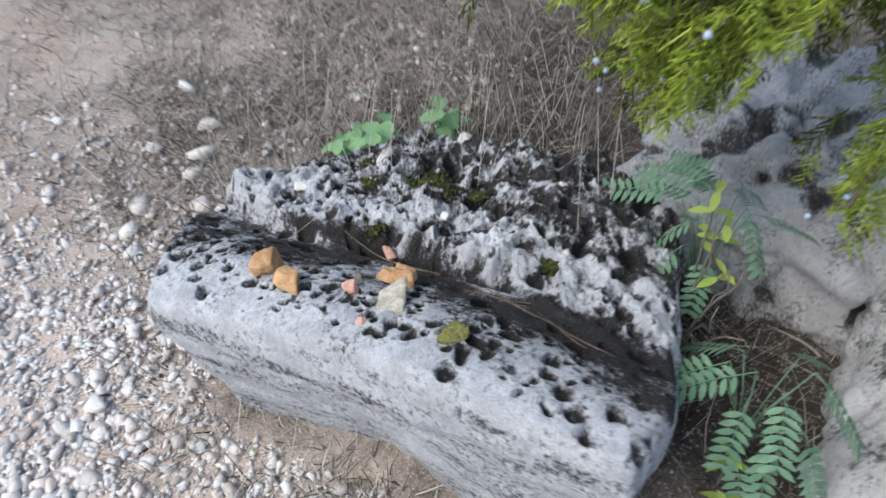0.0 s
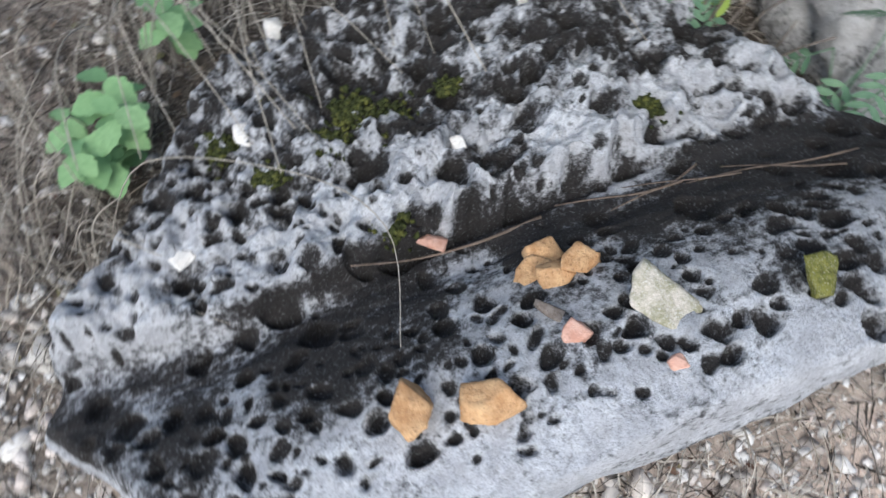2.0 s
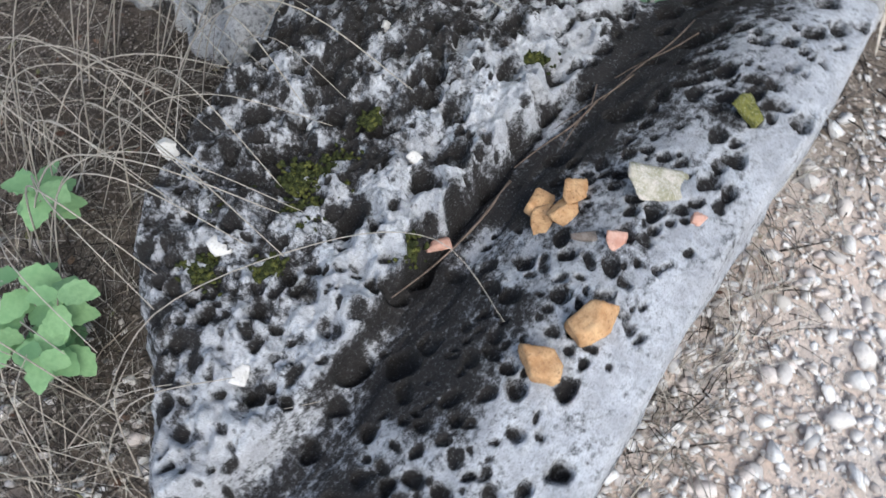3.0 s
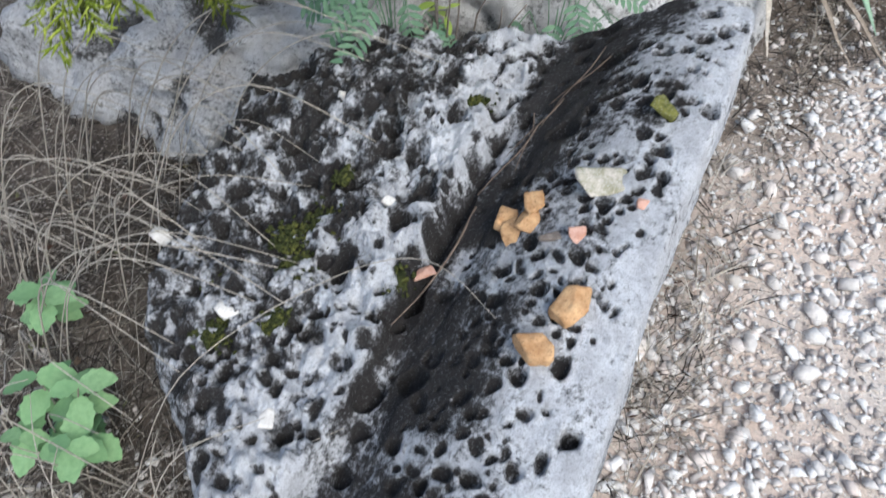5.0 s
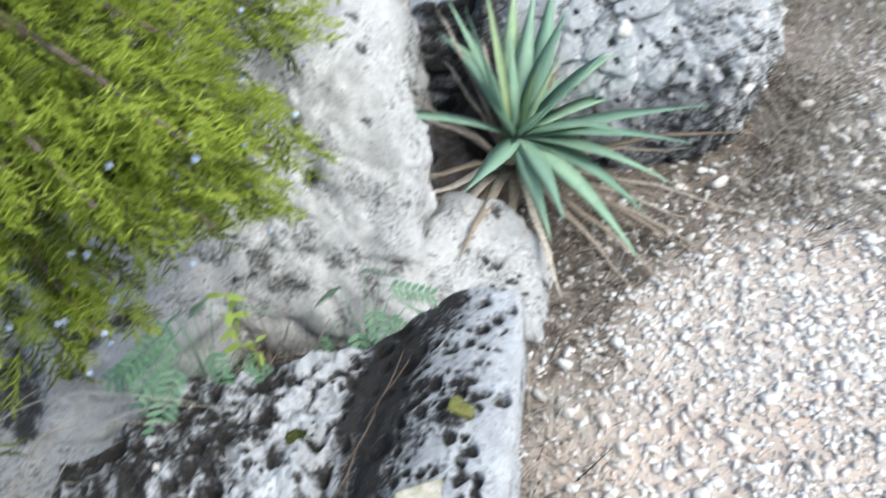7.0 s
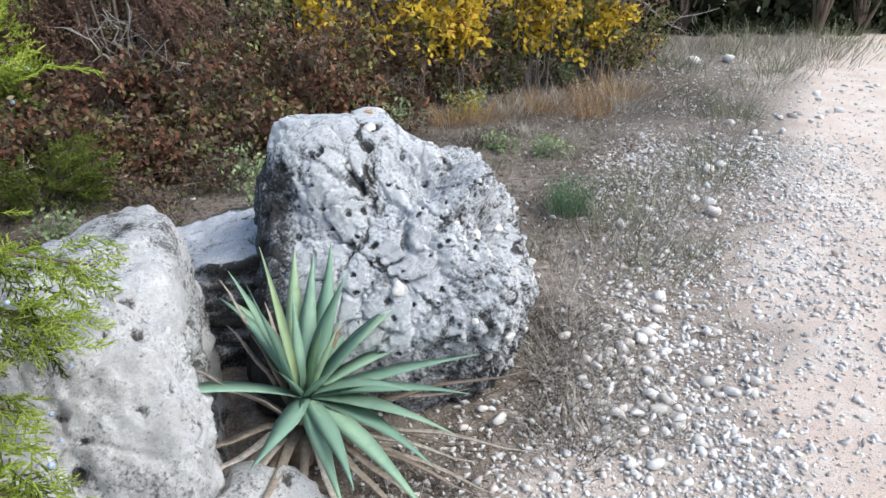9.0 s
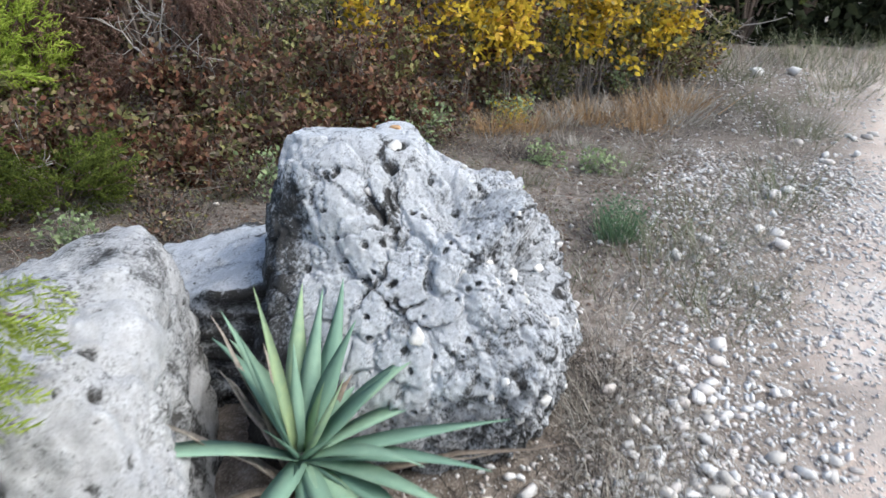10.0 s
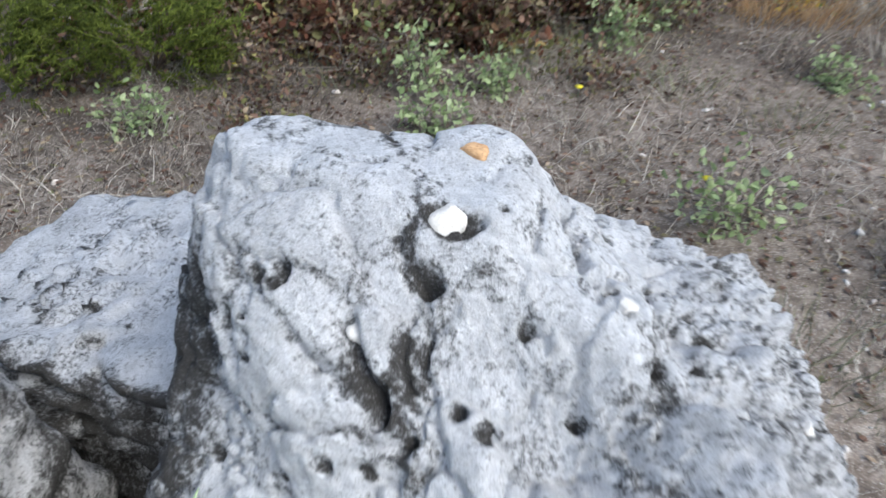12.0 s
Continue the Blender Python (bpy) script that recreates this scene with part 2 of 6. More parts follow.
M_PINK = material("pink_chert", plain_rock((0.52, 0.27, 0.20), (0.66, 0.42, 0.34), (0.40, 0.22, 0.17)))
M_MOSSY = material("mossy_stone", plain_rock((0.08, 0.085, 0.02), (0.22, 0.215, 0.055), (0.52, 0.50, 0.40), 130.0))
M_LICHEN = material("lichened_stone", plain_rock((0.66, 0.60, 0.54), (0.30, 0.285, 0.19), (0.72, 0.70, 0.66), 75.0))
M_WHITE = material("white_stone", plain_rock((0.66, 0.63, 0.60), (0.76, 0.74, 0.72), (0.48, 0.44, 0.40)))
M_STRAW = material("dry_grass", pieces_of([(0.0, (0.30, 0.26, 0.22)), (0.4, (0.48, 0.43, 0.37)), (0.8, (0.64, 0.60, 0.54)), (1.0, (0.76, 0.73, 0.68))], through_light=0.15))
M_GOLD_GRASS = material("golden_grass", pieces_of([(0.0, (0.34, 0.20, 0.10)), (0.5, (0.55, 0.36, 0.20)), (1.0, (0.66, 0.48, 0.28))], through_light=0.2))
M_THATCH = material("dark_litter", pieces_of([(0.0, (0.035, 0.029, 0.026)), (0.5, (0.085, 0.072, 0.064)), (1.0, (0.25, 0.22, 0.195))], through_light=0.1))
M_GREEN_GRASS = material("greyish_grass", pieces_of([(0.0, (0.13, 0.16, 0.08)), (0.5, (0.27, 0.28, 0.18)), (1.0, (0.40, 0.37, 0.28))], through_light=0.15))
M_YUCCA = material("yucca_leaf", pieces_of([(0.0, (0.25, 0.40, 0.30)), (0.5, (0.34, 0.50, 0.37)), (0.85, (0.40, 0.56, 0.38)), (1.0, (0.52, 0.60, 0.28))], "object", 14.0, (0.22, 0.36, 0.27), 0.15), 0.5)
M_DEAD = material("dead_leaf", pieces_of([(0.0, (0.32, 0.25, 0.20)), (0.5, (0.52, 0.45, 0.38)), (1.0, (0.66, 0.60, 0.53))], "object", 60.0, None, 0.1))
M_JUNIPER = material("juniper_scales", pieces_of([(0.0, (0.26, 0.36, 0.04)), (0.45, (0.52, 0.65, 0.09)), (1.0, (0.76, 0.85, 0.20))], through_light=0.5), 0.7)
# dark olive juniper; on the near tree's inner sprays it stands in for shade
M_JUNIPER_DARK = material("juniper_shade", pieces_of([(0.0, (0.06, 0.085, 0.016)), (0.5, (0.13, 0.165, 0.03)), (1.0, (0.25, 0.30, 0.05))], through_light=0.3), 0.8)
M_RUST = material("dead_juniper", pieces_of([(0.0, (0.15, 0.08, 0.06)), (0.5, (0.27, 0.16, 0.125)), (1.0, (0.38, 0.25, 0.20))], through_light=0.1))
M_BERRY = material("juniper_berry", plain_rock((0.34, 0.42, 0.58), (0.50, 0.57, 0.72), (0.22, 0.27, 0.38), 200.0), 0.6)
M_TWIG = material("grey_twig", plain_rock((0.14, 0.11, 0.095), (0.27, 0.235, 0.21), (0.07, 0.055, 0.045), 80.0))
M_PALE_TWIG = material("bleached_twig", plain_rock((0.34, 0.30, 0.27), (0.48, 0.44, 0.41), (0.2, 0.17, 0.15), 80.0))
M_BARK = material("juniper_bark", plain_rock((0.10, 0.075, 0.06), (0.2, 0.155, 0.13), (0.05, 0.04, 0.03), 40.0))
M_SAGE = material("soft_green_leaf", pieces_of([(0.0, (0.22, 0.40, 0.20)), (1.0, (0.34, 0.54, 0.28))], "object", 90.0, (0.18, 0.34, 0.17), 0.25))
M_LIME = material("lime_leaf", pieces_of([(0.0, (0.36, 0.48, 0.11)), (1.0, (0.48, 0.58, 0.16))], "object", 90.0, (0.30, 0.42, 0.10), 0.3))
M_PINNATE = material("pinnate_leaf", pieces_of([(0.0, (0.15, 0.28, 0.18)), (1.0, (0.28, 0.43, 0.28))], "island", 90.0, (0.13, 0.24, 0.16), 0.3))
M_MOSS = material("moss", pieces_of([(0.0, (0.025, 0.032, 0.010)), (0.6, (0.055, 0.065, 0.02)), (1.0, (0.13, 0.135, 0.035))]))
SHRUB = {
    "brown": [(0.0, (0.05, 0.027, 0.02)), (0.35, (0.17, 0.10, 0.075)), (0.6, (0.34, 0.22, 0.165)), (0.85, (0.20, 0.21, 0.10)), (1.0, (0.56, 0.43, 0.32))],
    "rust": [(0.0, (0.08, 0.034, 0.024)), (0.4, (0.24, 0.105, 0.065)), (0.7, (0.38, 0.20, 0.125)), (1.0, (0.20, 0.20, 0.09))],
    "olive": [(0.0, (0.08, 0.08, 0.03)), (0.45, (0.24, 0.24, 0.09)), (0.8, (0.40, 0.40, 0.17)), (1.0, (0.54, 0.40, 0.17))],
    # yellow leaves, with warm low sun put into the bright gold
    "gold": [(0.0, (0.36, 0.26, 0.04)), (0.35, (0.80, 0.56, 0.05)), (0.7, (0.92, 0.72, 0.08)), (1.0, (0.90, 0.52, 0.10))],
    "green": [(0.0, (0.22, 0.30, 0.13)), (0.5, (0.42, 0.52, 0.27)), (1.0, (0.58, 0.66, 0.40))],
    # the wood's deep shadow is put into this leaf colour
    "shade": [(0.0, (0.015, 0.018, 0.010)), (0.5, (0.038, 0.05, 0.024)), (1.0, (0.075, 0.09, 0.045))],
}
M_LEAF = {k: material(k + "_leaves", pieces_of(v, through_light=0.3)) for k, v in SHRUB.items()}
M_FLOWER = material("yellow_petal", pieces_of([(0.0, (0.72, 0.60, 0.03)), (1.0, (0.8, 0.7, 0.05))], "object"))

# ---- ground ----
def build_ground():
    n = 310
    s = np.linspace(-1, 1, n)
    axis = 0.62 * np.sinh(8.6 * s)
    gx, gy = np.meshgrid(axis - 0.1, axis + 1.2)
    gz = ground_z(gx, gy)
    v = np.stack([gx.ravel(), gy.ravel(), gz.ravel()], 1)
    i = np.arange(n * n).reshape(n, n)
    f = np.stack([i[:-1, :-1].ravel(), i[:-1, 1:].ravel(), i[1:, 1:].ravel(), i[1:, :-1].ravel()], 1)
    u = v[:, 0] - track_edge(v[:, 1]) + 0.16 * fbm(v * (1, 1, 0), 0.5, 4, 21)
    packed = smooth(-0.35, 0.15, u) * (1 - smooth(3.2, 4.2, u))
    south = smooth(-0.06, 0.16, v[:, 0] - gravel_edge(v[:, 1]) + 0.10 * fbm(v * (1, 1, 0), 0.3, 3, 31)) * 0.8 * (1 - smooth(0.4, 1.5, v[:, 1]))
    south = np.maximum(south, 0.50 * smooth(1.05, 1.5, -v[:, 1] + 0.15 * fbm(v * (1, 1, 0), 0.4, 3, 35)))
    far_side = 0.55 * smooth(0.5, 0.9, v[:, 0] - (0.55 + 0.37 * v[:, 1])) * smooth(1.2, 2.5, v[:, 1]) * (0.6 + 0.4 * fbm(v * (1, 1, 0), 0.4, 3, 33))
    packed = np.clip(np.maximum(np.maximum(packed, south), far_side), 0, 1)
    rot = smooth(-0.55, -0.85, v[:, 0]) * smooth(-1.45, -1.0, v[:, 1]) * smooth(0.8, 0.4, v[:, 1]) * smooth(-3.2, -2.4, v[:, 0])
    rot = np.maximum(rot, smooth(4.0, 5.2, v[:, 1] - 0.30 * v[:, 0]) * smooth(16, 12, v[:, 1]) * smooth(4.5, 2.5, v[:, 0]))
    rot = np.maximum(rot, 0.45 * smooth(1.9, 3.0, v[:, 1] - 0.55 * v[:, 0]) * smooth(16, 12, v[:, 1]) * (1 - packed))
    rot = np.maximum(rot, 0.85 * smooth(-0.6, -1.6, v[:, 0] - 0.35 * (v[:, 1] - 3.4)) * smooth(2.3, 3.1, v[:, 1]) * smooth(16, 12, v[:, 1]))
    rot = np.clip(rot * (0.85 + 0.4 * fbm(v * (1, 1, 0), 0.25, 3, 37)), 0, 0.9)
    me = mesh_of("ground", v, f, M_EARTH, True, {"packed": packed, "humus": rot})
    return thing("ground", me, (0, 0, 0), "stony brown soil and pale crushed limestone track", "ground", kind="structure")


build_ground()


# ---- rocks ----
def pits_into(v, centre_list, warp_seed):
    """How deep each point sinks into round solution pits, and how far inside one it lies."""
    p = v + 0.007 * np.stack([vnoise(v / 0.02, warp_seed), vnoise(v / 0.02, warp_seed + 1), vnoise(v / 0.02, warp_seed + 2)], 1)
    deep, inside = np.zeros(len(v)), np.zeros(len(v))
    for c, r, d in centre_list:
        near = np.where(np.abs(p[:, 0] - c[0]) < r * 1.3)[0]
        q = np.linalg.norm(p[near] - c, axis=1) / r if len(c) == 3 else np.hypot(p[near, 0] - c[0], p[near, 1] - c[1]) / r
        w = np.clip(1.15 - q ** 3, 0, 1)
        deep[near] = np.maximum(deep[near], d * w)
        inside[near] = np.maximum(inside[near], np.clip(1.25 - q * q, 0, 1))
    return deep, inside


SLAB_EDGE = [(-0.355, -0.90), (-0.38, -0.70), (-0.405, -0.5), (-0.41, -0.28), (-0.43, -0.06), (-0.55, -0.045), (-0.66, -0.06), (-0.80, -0.10), (-0.95, -0.16),
             (-1.08, -0.19), (-1.18, -0.30), (-1.25, -0.42), (-1.22, -0.60), (-1.19, -0.76), (-1.09, -0.91), (-0.93, -1.01), (-0.80, -1.12), (-0.66, -1.19), (-0.56, -1.08), (-0.46, -1.0), (-0.37, -0.95)]
SLAB_MID = np.array((-0.78, -0.58))


def slab_top(x, y):
    """The slab's upper side without its pits: a raised ledge, a trough and a lumpy back."""
    ledge = 0.487 + 0.25 * np.minimum(y + 0.74, 0.40) - 0.95 * 0.03 * np.logaddexp(0, (-0.525 - x) / 0.03) - 0.30 * 0.02 * np.logaddexp(0, (x + 0.42) / 0.02)
    trough = 0.365 + 0.25 * np.minimum(y + 0.6, 0.28)
    back = 0.405 + 0.22 * np.minimum(y + 0.55, 0.12) - 0.12 * np.maximum(y + 0.43, 0) + 0.20 * (x + 0.85) - 0.35 * np.maximum(-1.1 - x, 0)
    near = np.logaddexp(ledge / 0.012, trough / 0.012) * 0.012
    k = smooth(-0.735, -0.70, x + 0.02 * np.sin(9 * y))
    return back * (1 - k) + near * k


def build_slab():
    rng = np.random.default_rng(3)
    na, nr, ns = 820, 235, 36
    ang = np.linspace(0, 2 * np.pi, na, endpoint=False)
    poly = np.array(SLAB_EDGE) - SLAB_MID
    reach = np.zeros(na)
    for a, b in zip(poly, np.roll(poly, -1, 0)):
        dx, dy = np.cos(ang), np.sin(ang)
        ex, ey = b - a
        den = dx * ey - dy * ex
        den = np.where(np.abs(den) < 1e-9, 1e-9, den)
        t = (a[0] * ey - a[1] * ex) / den
        s = (a[0] * dy - a[1] * dx) / den
        ok = (t > 0) & (s >= -1e-6) & (s <= 1 + 1e-6)
        reach = np.where(ok, np.maximum(reach, t), reach)
    for _ in range(6):
        reach = (np.roll(reach, 1) + 2 * reach + np.roll(reach, -1)) / 4
    ring = np.linspace(0.004, 1, nr)[:, None]
    x, y = SLAB_MID[0] + ring * reach * np.cos(ang), SLAB_MID[1] + ring * reach * np.sin(ang)
    flat = np.stack([x.ravel(), y.ravel(), 0 * x.ravel()], 1)
    rough = 0.012 * fbm(flat, 0.11, 3, 41) + 0.006 * fbm(flat, 0.03, 3, 43)
    west = smooth(-0.70, -0.76, x.ravel())
    lump1, lump2, _ = cells(flat + 0.012 * vnoise(flat / 0.03, 3)[:, None], 0.055, 8)
    rough = rough * (0.35 + 0.65 * west) + west * (0.034 * (0.55 - lump1) + 0.016 * fbm(flat, 0.07, 2, 47) + 0.010 * fbm(flat, 0.018, 3, 48, 0.6))
    pits = []
    tries = 0
    spots = []
    while len(spots) < 760 and tries < 40000:
        tries += 1
        px, py = rng.uniform(-1.22, -0.38), rng.uniform(-1.17, 0.0)
        if px > -0.425 or (px > -0.45 and py > -0.6 and rng.random() < 0.6):
            continue
        on_ledge = px > -0.60
        if -0.715 < px < -0.60 and rng.random() < 0.8:
            continue
        r = 0.0045 + 0.0110 * rng.random() ** 1.2 if on_ledge else 0.005 + 0.019 * rng.random() ** 1.7
        if on_ledge and py > -0.3 and rng.random() < 0.5:
            continue
        if on_ledge and px > -0.46 and rng.random() < 0.55:
            continue
        if all((px - q[0]) ** 2 + (py - q[1]) ** 2 > (0.95 * (r + q[2])) ** 2 for q in spots):
            spots.append((px, py, r))
            pits.append(((px, py), r, r * rng.uniform(0.8, 1.5)))
    for _ in range(170):
        px, py = -0.615 + 0.17 * rng.random() ** 0.9, rng.uniform(-1.02, 0.0)
        r = 0.0035 + 0.0095 * rng.random() ** 1.6
        if rng.random() < (1.0 if py < -0.25 else 0.6) and all((px - q[0]) ** 2 + (py - q[1]) ** 2 > (0.9 * (r + q[2])) ** 2 for q in spots):
            spots.append((px, py, r))
            pits.append(((px, py), r, r * rng.uniform(0.9, 1.6)))
    pits += [((-0.893, -0.462), 0.019, 0.045), ((-0.868, -0.492), 0.018, 0.045), ((-0.80, -0.40), 0.02, 0.03), ((-0.413, -0.823), 0.013, 0.03), ((-0.73, -0.675), 0.03, 0.03)]
    deep, inside = pits_into(flat, pits, 61)
    edge = np.repeat(np.linspace(0, 1, nr) ** 1, na)
    round_off = 0.020 * np.maximum((edge - 0.968) / 0.032, 0) ** 2.2
    top = slab_top(flat[:, 0], flat[:, 1]) + rough - deep - round_off
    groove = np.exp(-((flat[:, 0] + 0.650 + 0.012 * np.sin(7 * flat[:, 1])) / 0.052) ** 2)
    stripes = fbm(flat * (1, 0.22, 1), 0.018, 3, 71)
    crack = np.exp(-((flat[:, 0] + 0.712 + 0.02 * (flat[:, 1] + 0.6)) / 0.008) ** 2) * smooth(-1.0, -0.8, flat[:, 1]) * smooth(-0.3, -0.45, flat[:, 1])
    top = top + groove * 0.006 * stripes - 0.022 * crack
    v = [np.stack([flat[:, 0], flat[:, 1], top], 1)]
    x_, fine_, mid_ = flat[:, 0], fbm(flat, 0.022, 4, 81, 0.65), fbm(flat, 0.07, 3, 83)
    # lichen and stain, with shade of the pits painted in; crack and lump gaps darker
    crust_shade = 0.02 + 0.80 * inside * (0.85 + 0.30 * vnoise(flat / 0.05, 85))
    crust_shade += groove * (0.50 + 0.30 * stripes + 0.30 * mid_) + 0.6 * crack
    crust_shade -= 0.28 * np.exp(-((x_ + 0.775 + 0.03 * mid_) / 0.045) ** 2)
    crust_shade += west * (0.15 + 0.24 * smooth(-0.80, -0.98, x_) + 0.30 * fine_ + 0.16 * mid_ + 0.40 * smooth(0.50, 0.80, lump1))
    crust_shade += (1 - west) * (smooth(-0.43, -0.57, x_) * (0.34 + 0.24 * mid_) + 0.12 * fine_ + 0.22 * np.maximum(mid_, 0) - 0.08 * smooth(-0.47, -0.41, x_))
    crusts = [crust_shade]
    # the sides, undercut along the track
    rim = v[0][-na:]
    out = np.stack([np.cos(ang), np.sin(ang)], 1)
    east = np.clip(out[:, 0], 0, 1) ** 0.6
    foot = ground_z(rim[:, 0], rim[:, 1]) - 0.08
    for k in range(1, ns + 1):
        q = k / ns
        inset = 0.10 * east * smooth(0.05, 1.0, q) - 0.012 * np.sin(np.pi * min(q * 4, 1)) - 0.03 * (1 - east) * q
        xy = rim[:, :2] - out * inset[:, None]
        z = rim[:, 2] + (foot - rim[:, 2]) * q
        p = np.stack([xy[:, 0], xy[:, 1], z], 1)
        wob = 0.010 * fbm(p * (1, 1, 3), 0.10, 4, 91) * min(1, q * 6)
        p[:, :2] += out * wob[:, None]
        v.append(p)
        crusts.append(0.12 + 0.24 * (1 - east) + 0.30 * fbm(p * (0.5, 0.5, 2.2), 0.06, 3, 95) + 0.15 * smooth(0.3, 0.0, q) * fbm(p, 0.12, 2, 97))
    v = np.concatenate(v)
    rings = nr + ns
    i = np.arange(rings * na).reshape(rings, na)
    j = np.roll(i, -1, 1)
    f = np.stack([i[:-1].ravel(), j[:-1].ravel(), j[1:].ravel(), i[1:].ravel()], 1)[:, ::-1]
    base = np.array((SLAB_MID[0], SLAB_MID[1], 0.0))
    me = mesh_of("slab", v - base, f, M_PITTED, True, {"crust_shade": np.concatenate(crusts)})
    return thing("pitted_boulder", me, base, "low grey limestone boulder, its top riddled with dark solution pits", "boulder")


build_slab()


def finish_rock(name, v, tri, crust_shade, mat, label, at):
    me = mesh_of(name, v - np.array(at), tri, mat, True, {"crust_shade": crust_shade})
    return thing(name, me, at, label, "boulder")


def build_big_boulder():
    planes = [((-0.28, -1, 0.70), (-0.253, 1.166, 0.605)), ((0.36, 0.30, 0.92), (-0.25, 1.50, 1.155)), ((0.05, 0.55, 1.0), (-0.42, 1.46, 1.165)), ((0.55, 0.25, 0.83), (0.0, 1.55, 0.98)),
              ((0.88, 0.05, 0.45), (0.125, 1.55, 0.83)), ((1, -0.35, -0.12), (0.265, 1.5, 0.55)), ((0.6, -0.8, -0.45), (0.10, 1.17, 0.33)), ((0, -1, -0.35), (-0.2, 1.10, 0.35)),
              ((-1, -0.2, 0.12), (-0.745, 1.42, 0.75)), ((-0.86, -0.1, 0.5), (-0.66, 1.45, 1.06)), ((0, 1, 0.3), (-0.2, 2.05, 0.7)), ((0.7, 0.7, 0.2), (0.15, 1.95, 0.6)), ((0, 0, -1), (-0.2, 1.5, 0.05))]
    v, tri, d = hewn(8, (-0.25, 1.6, 0.55), planes, 24)
    c1, c2, own = cells(v + 0.028 * np.stack([fbm(v, 0.08, 4, 5), fbm(v, 0.08, 4, 205), fbm(v, 0.08, 4, 305)], 1), 0.12, 12)
    s1, s2, own2 = cells(v + 0.01 * vnoise(v / 0.03, 6)[:, None], 0.042, 15)
    right = smooth(-0.22, 0.05, v[:, 0] + 0.05 * fbm(v, 0.15, 2, 121))
    # broad swellings and hollows of the block
    pull, weight = np.zeros(len(v)), np.full(len(v), 0.35)
    for px, py, pz, amount in [(-0.55, 1.39, 1.03, 0.12), (-0.61, 1.48, 1.12, 0.14), (-0.47, 1.39, 0.955, 0.05), (-0.363, 1.537, 1.077, 0.08), (-0.46, 1.56, 1.12, 0.09), (-0.24, 1.50, 0.98, -0.08), (-0.16, 1.46, 0.86, -0.16), (0.0, 1.385, 0.707, -0.25),
                               (-0.135, 1.613, 0.96, -0.06), (0.0, 1.709, 0.949, 0.06), (0.09, 1.6, 0.866, -0.04), (0.165, 1.64, 0.837, 0.035), (-0.30, 1.36, 0.876, -0.01), (-0.252, 1.162, 0.604, 0.0), (-0.44, 1.45, 0.949, 0.0)]:
        way = np.array((px, py, pz)) - (-0.25, 1.6, 0.55)
        w = np.exp((d @ (way / np.linalg.norm(way)) - 1) / 0.016)
        pull, weight = pull + amount * w, weight + w
    # the knob on the crown of the block
    knob = np.exp(-(((v[:, 0] + 0.335) / 0.085) ** 2 + ((v[:, 1] - 1.71) / 0.08) ** 2)) * (v[:, 2] > 0.8)
    # smooth rounded plates, each at a height of its own, with rough seams between
    plate = smooth(0.02, 0.16, c2 - c1)
    off = pull / weight + 0.075 * knob + 0.022 * fbm(v, 0.30, 3, 101) + 0.011 * own * smooth(0.0, 0.04, c2 - c1) + 0.010 * (plate - 0.5) - 0.012 * c1
    off += (0.014 * fbm(v, 0.05, 4, 109, 0.6) + 0.006 * fbm(v, 0.015, 2, 107)) * (0.35 + 0.65 * np.maximum(right, 1 - plate)) + right * (0.022 * (0.5 - s1) + 0.014 * own2 * smooth(0.0, 0.10, s2 - s1))
    v = v + d * off[:, None]
    rng = np.random.default_rng(14)
    pits = [((-0.366, 1.535, 1.075), 0.036, 0.022), ((-0.365, 1.50, 1.02), 0.022, 0.03), ((-0.529, 1.407, 1.048), 0.015, 0.018), ((-0.575, 1.38, 1.035), 0.014, 0.018), ((-0.568, 1.38, 1.005), 0.013, 0.018), ((-0.548, 1.39, 1.03), 0.010, 0.015), ((-0.23, 1.60, 1.02), 0.014, 0.02), ((-0.245, 1.52, 0.97), 0.016, 0.02), ((-0.135, 1.61, 0.96), 0.016, 0.025)]
    pits = [(tuple(v[np.argmin(np.linalg.norm(v - np.array(c), axis=1))]), r, dd) for c, r, dd in pits]
    pts = v[rng.integers(0, len(v), 260)]
    pits += [(tuple(p), rng.uniform(0.006, 0.017), rng.uniform(0.008, 0.02)) for p in pts]
    deep, inside = pits_into(v, pits, 111)
    cx = -0.418 + 0.03 * np.sin(v[:, 2] * 30)
    crack = np.exp(-((v[:, 0] - cx) / 0.012) ** 2) * smooth(0.86, 0.90, v[:, 2]) * smooth(1.01, 0.98, v[:, 2]) * (v[:, 1] < 1.6)
    v = v - d * (deep + 0.05 * crack)[:, None]
    crown_z = 1.105 + 0.055 * knob + 0.012 * fbm(v * (1, 1, 0), 0.12, 3, 125)
    v[:, 2] = -0.014 * np.logaddexp(-v[:, 2] / 0.014, -crown_z / 0.014)
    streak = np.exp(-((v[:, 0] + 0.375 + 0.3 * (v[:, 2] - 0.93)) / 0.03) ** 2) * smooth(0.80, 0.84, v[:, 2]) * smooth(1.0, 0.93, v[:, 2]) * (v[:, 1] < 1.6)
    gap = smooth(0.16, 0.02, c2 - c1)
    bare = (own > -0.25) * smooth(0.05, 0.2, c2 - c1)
    # lichen, with shade of pits, left flank and undercut foot painted in; seams darker
    crust_shade = 0.07 + 0.32 * gap * (0.3 + 1.2 * fbm(v, 0.10, 3, 113)) + 0.70 * inside + 0.22 * fbm(v, 0.05, 4, 117, 0.65) * (1 - 0.7 * bare) - 0.06 * bare
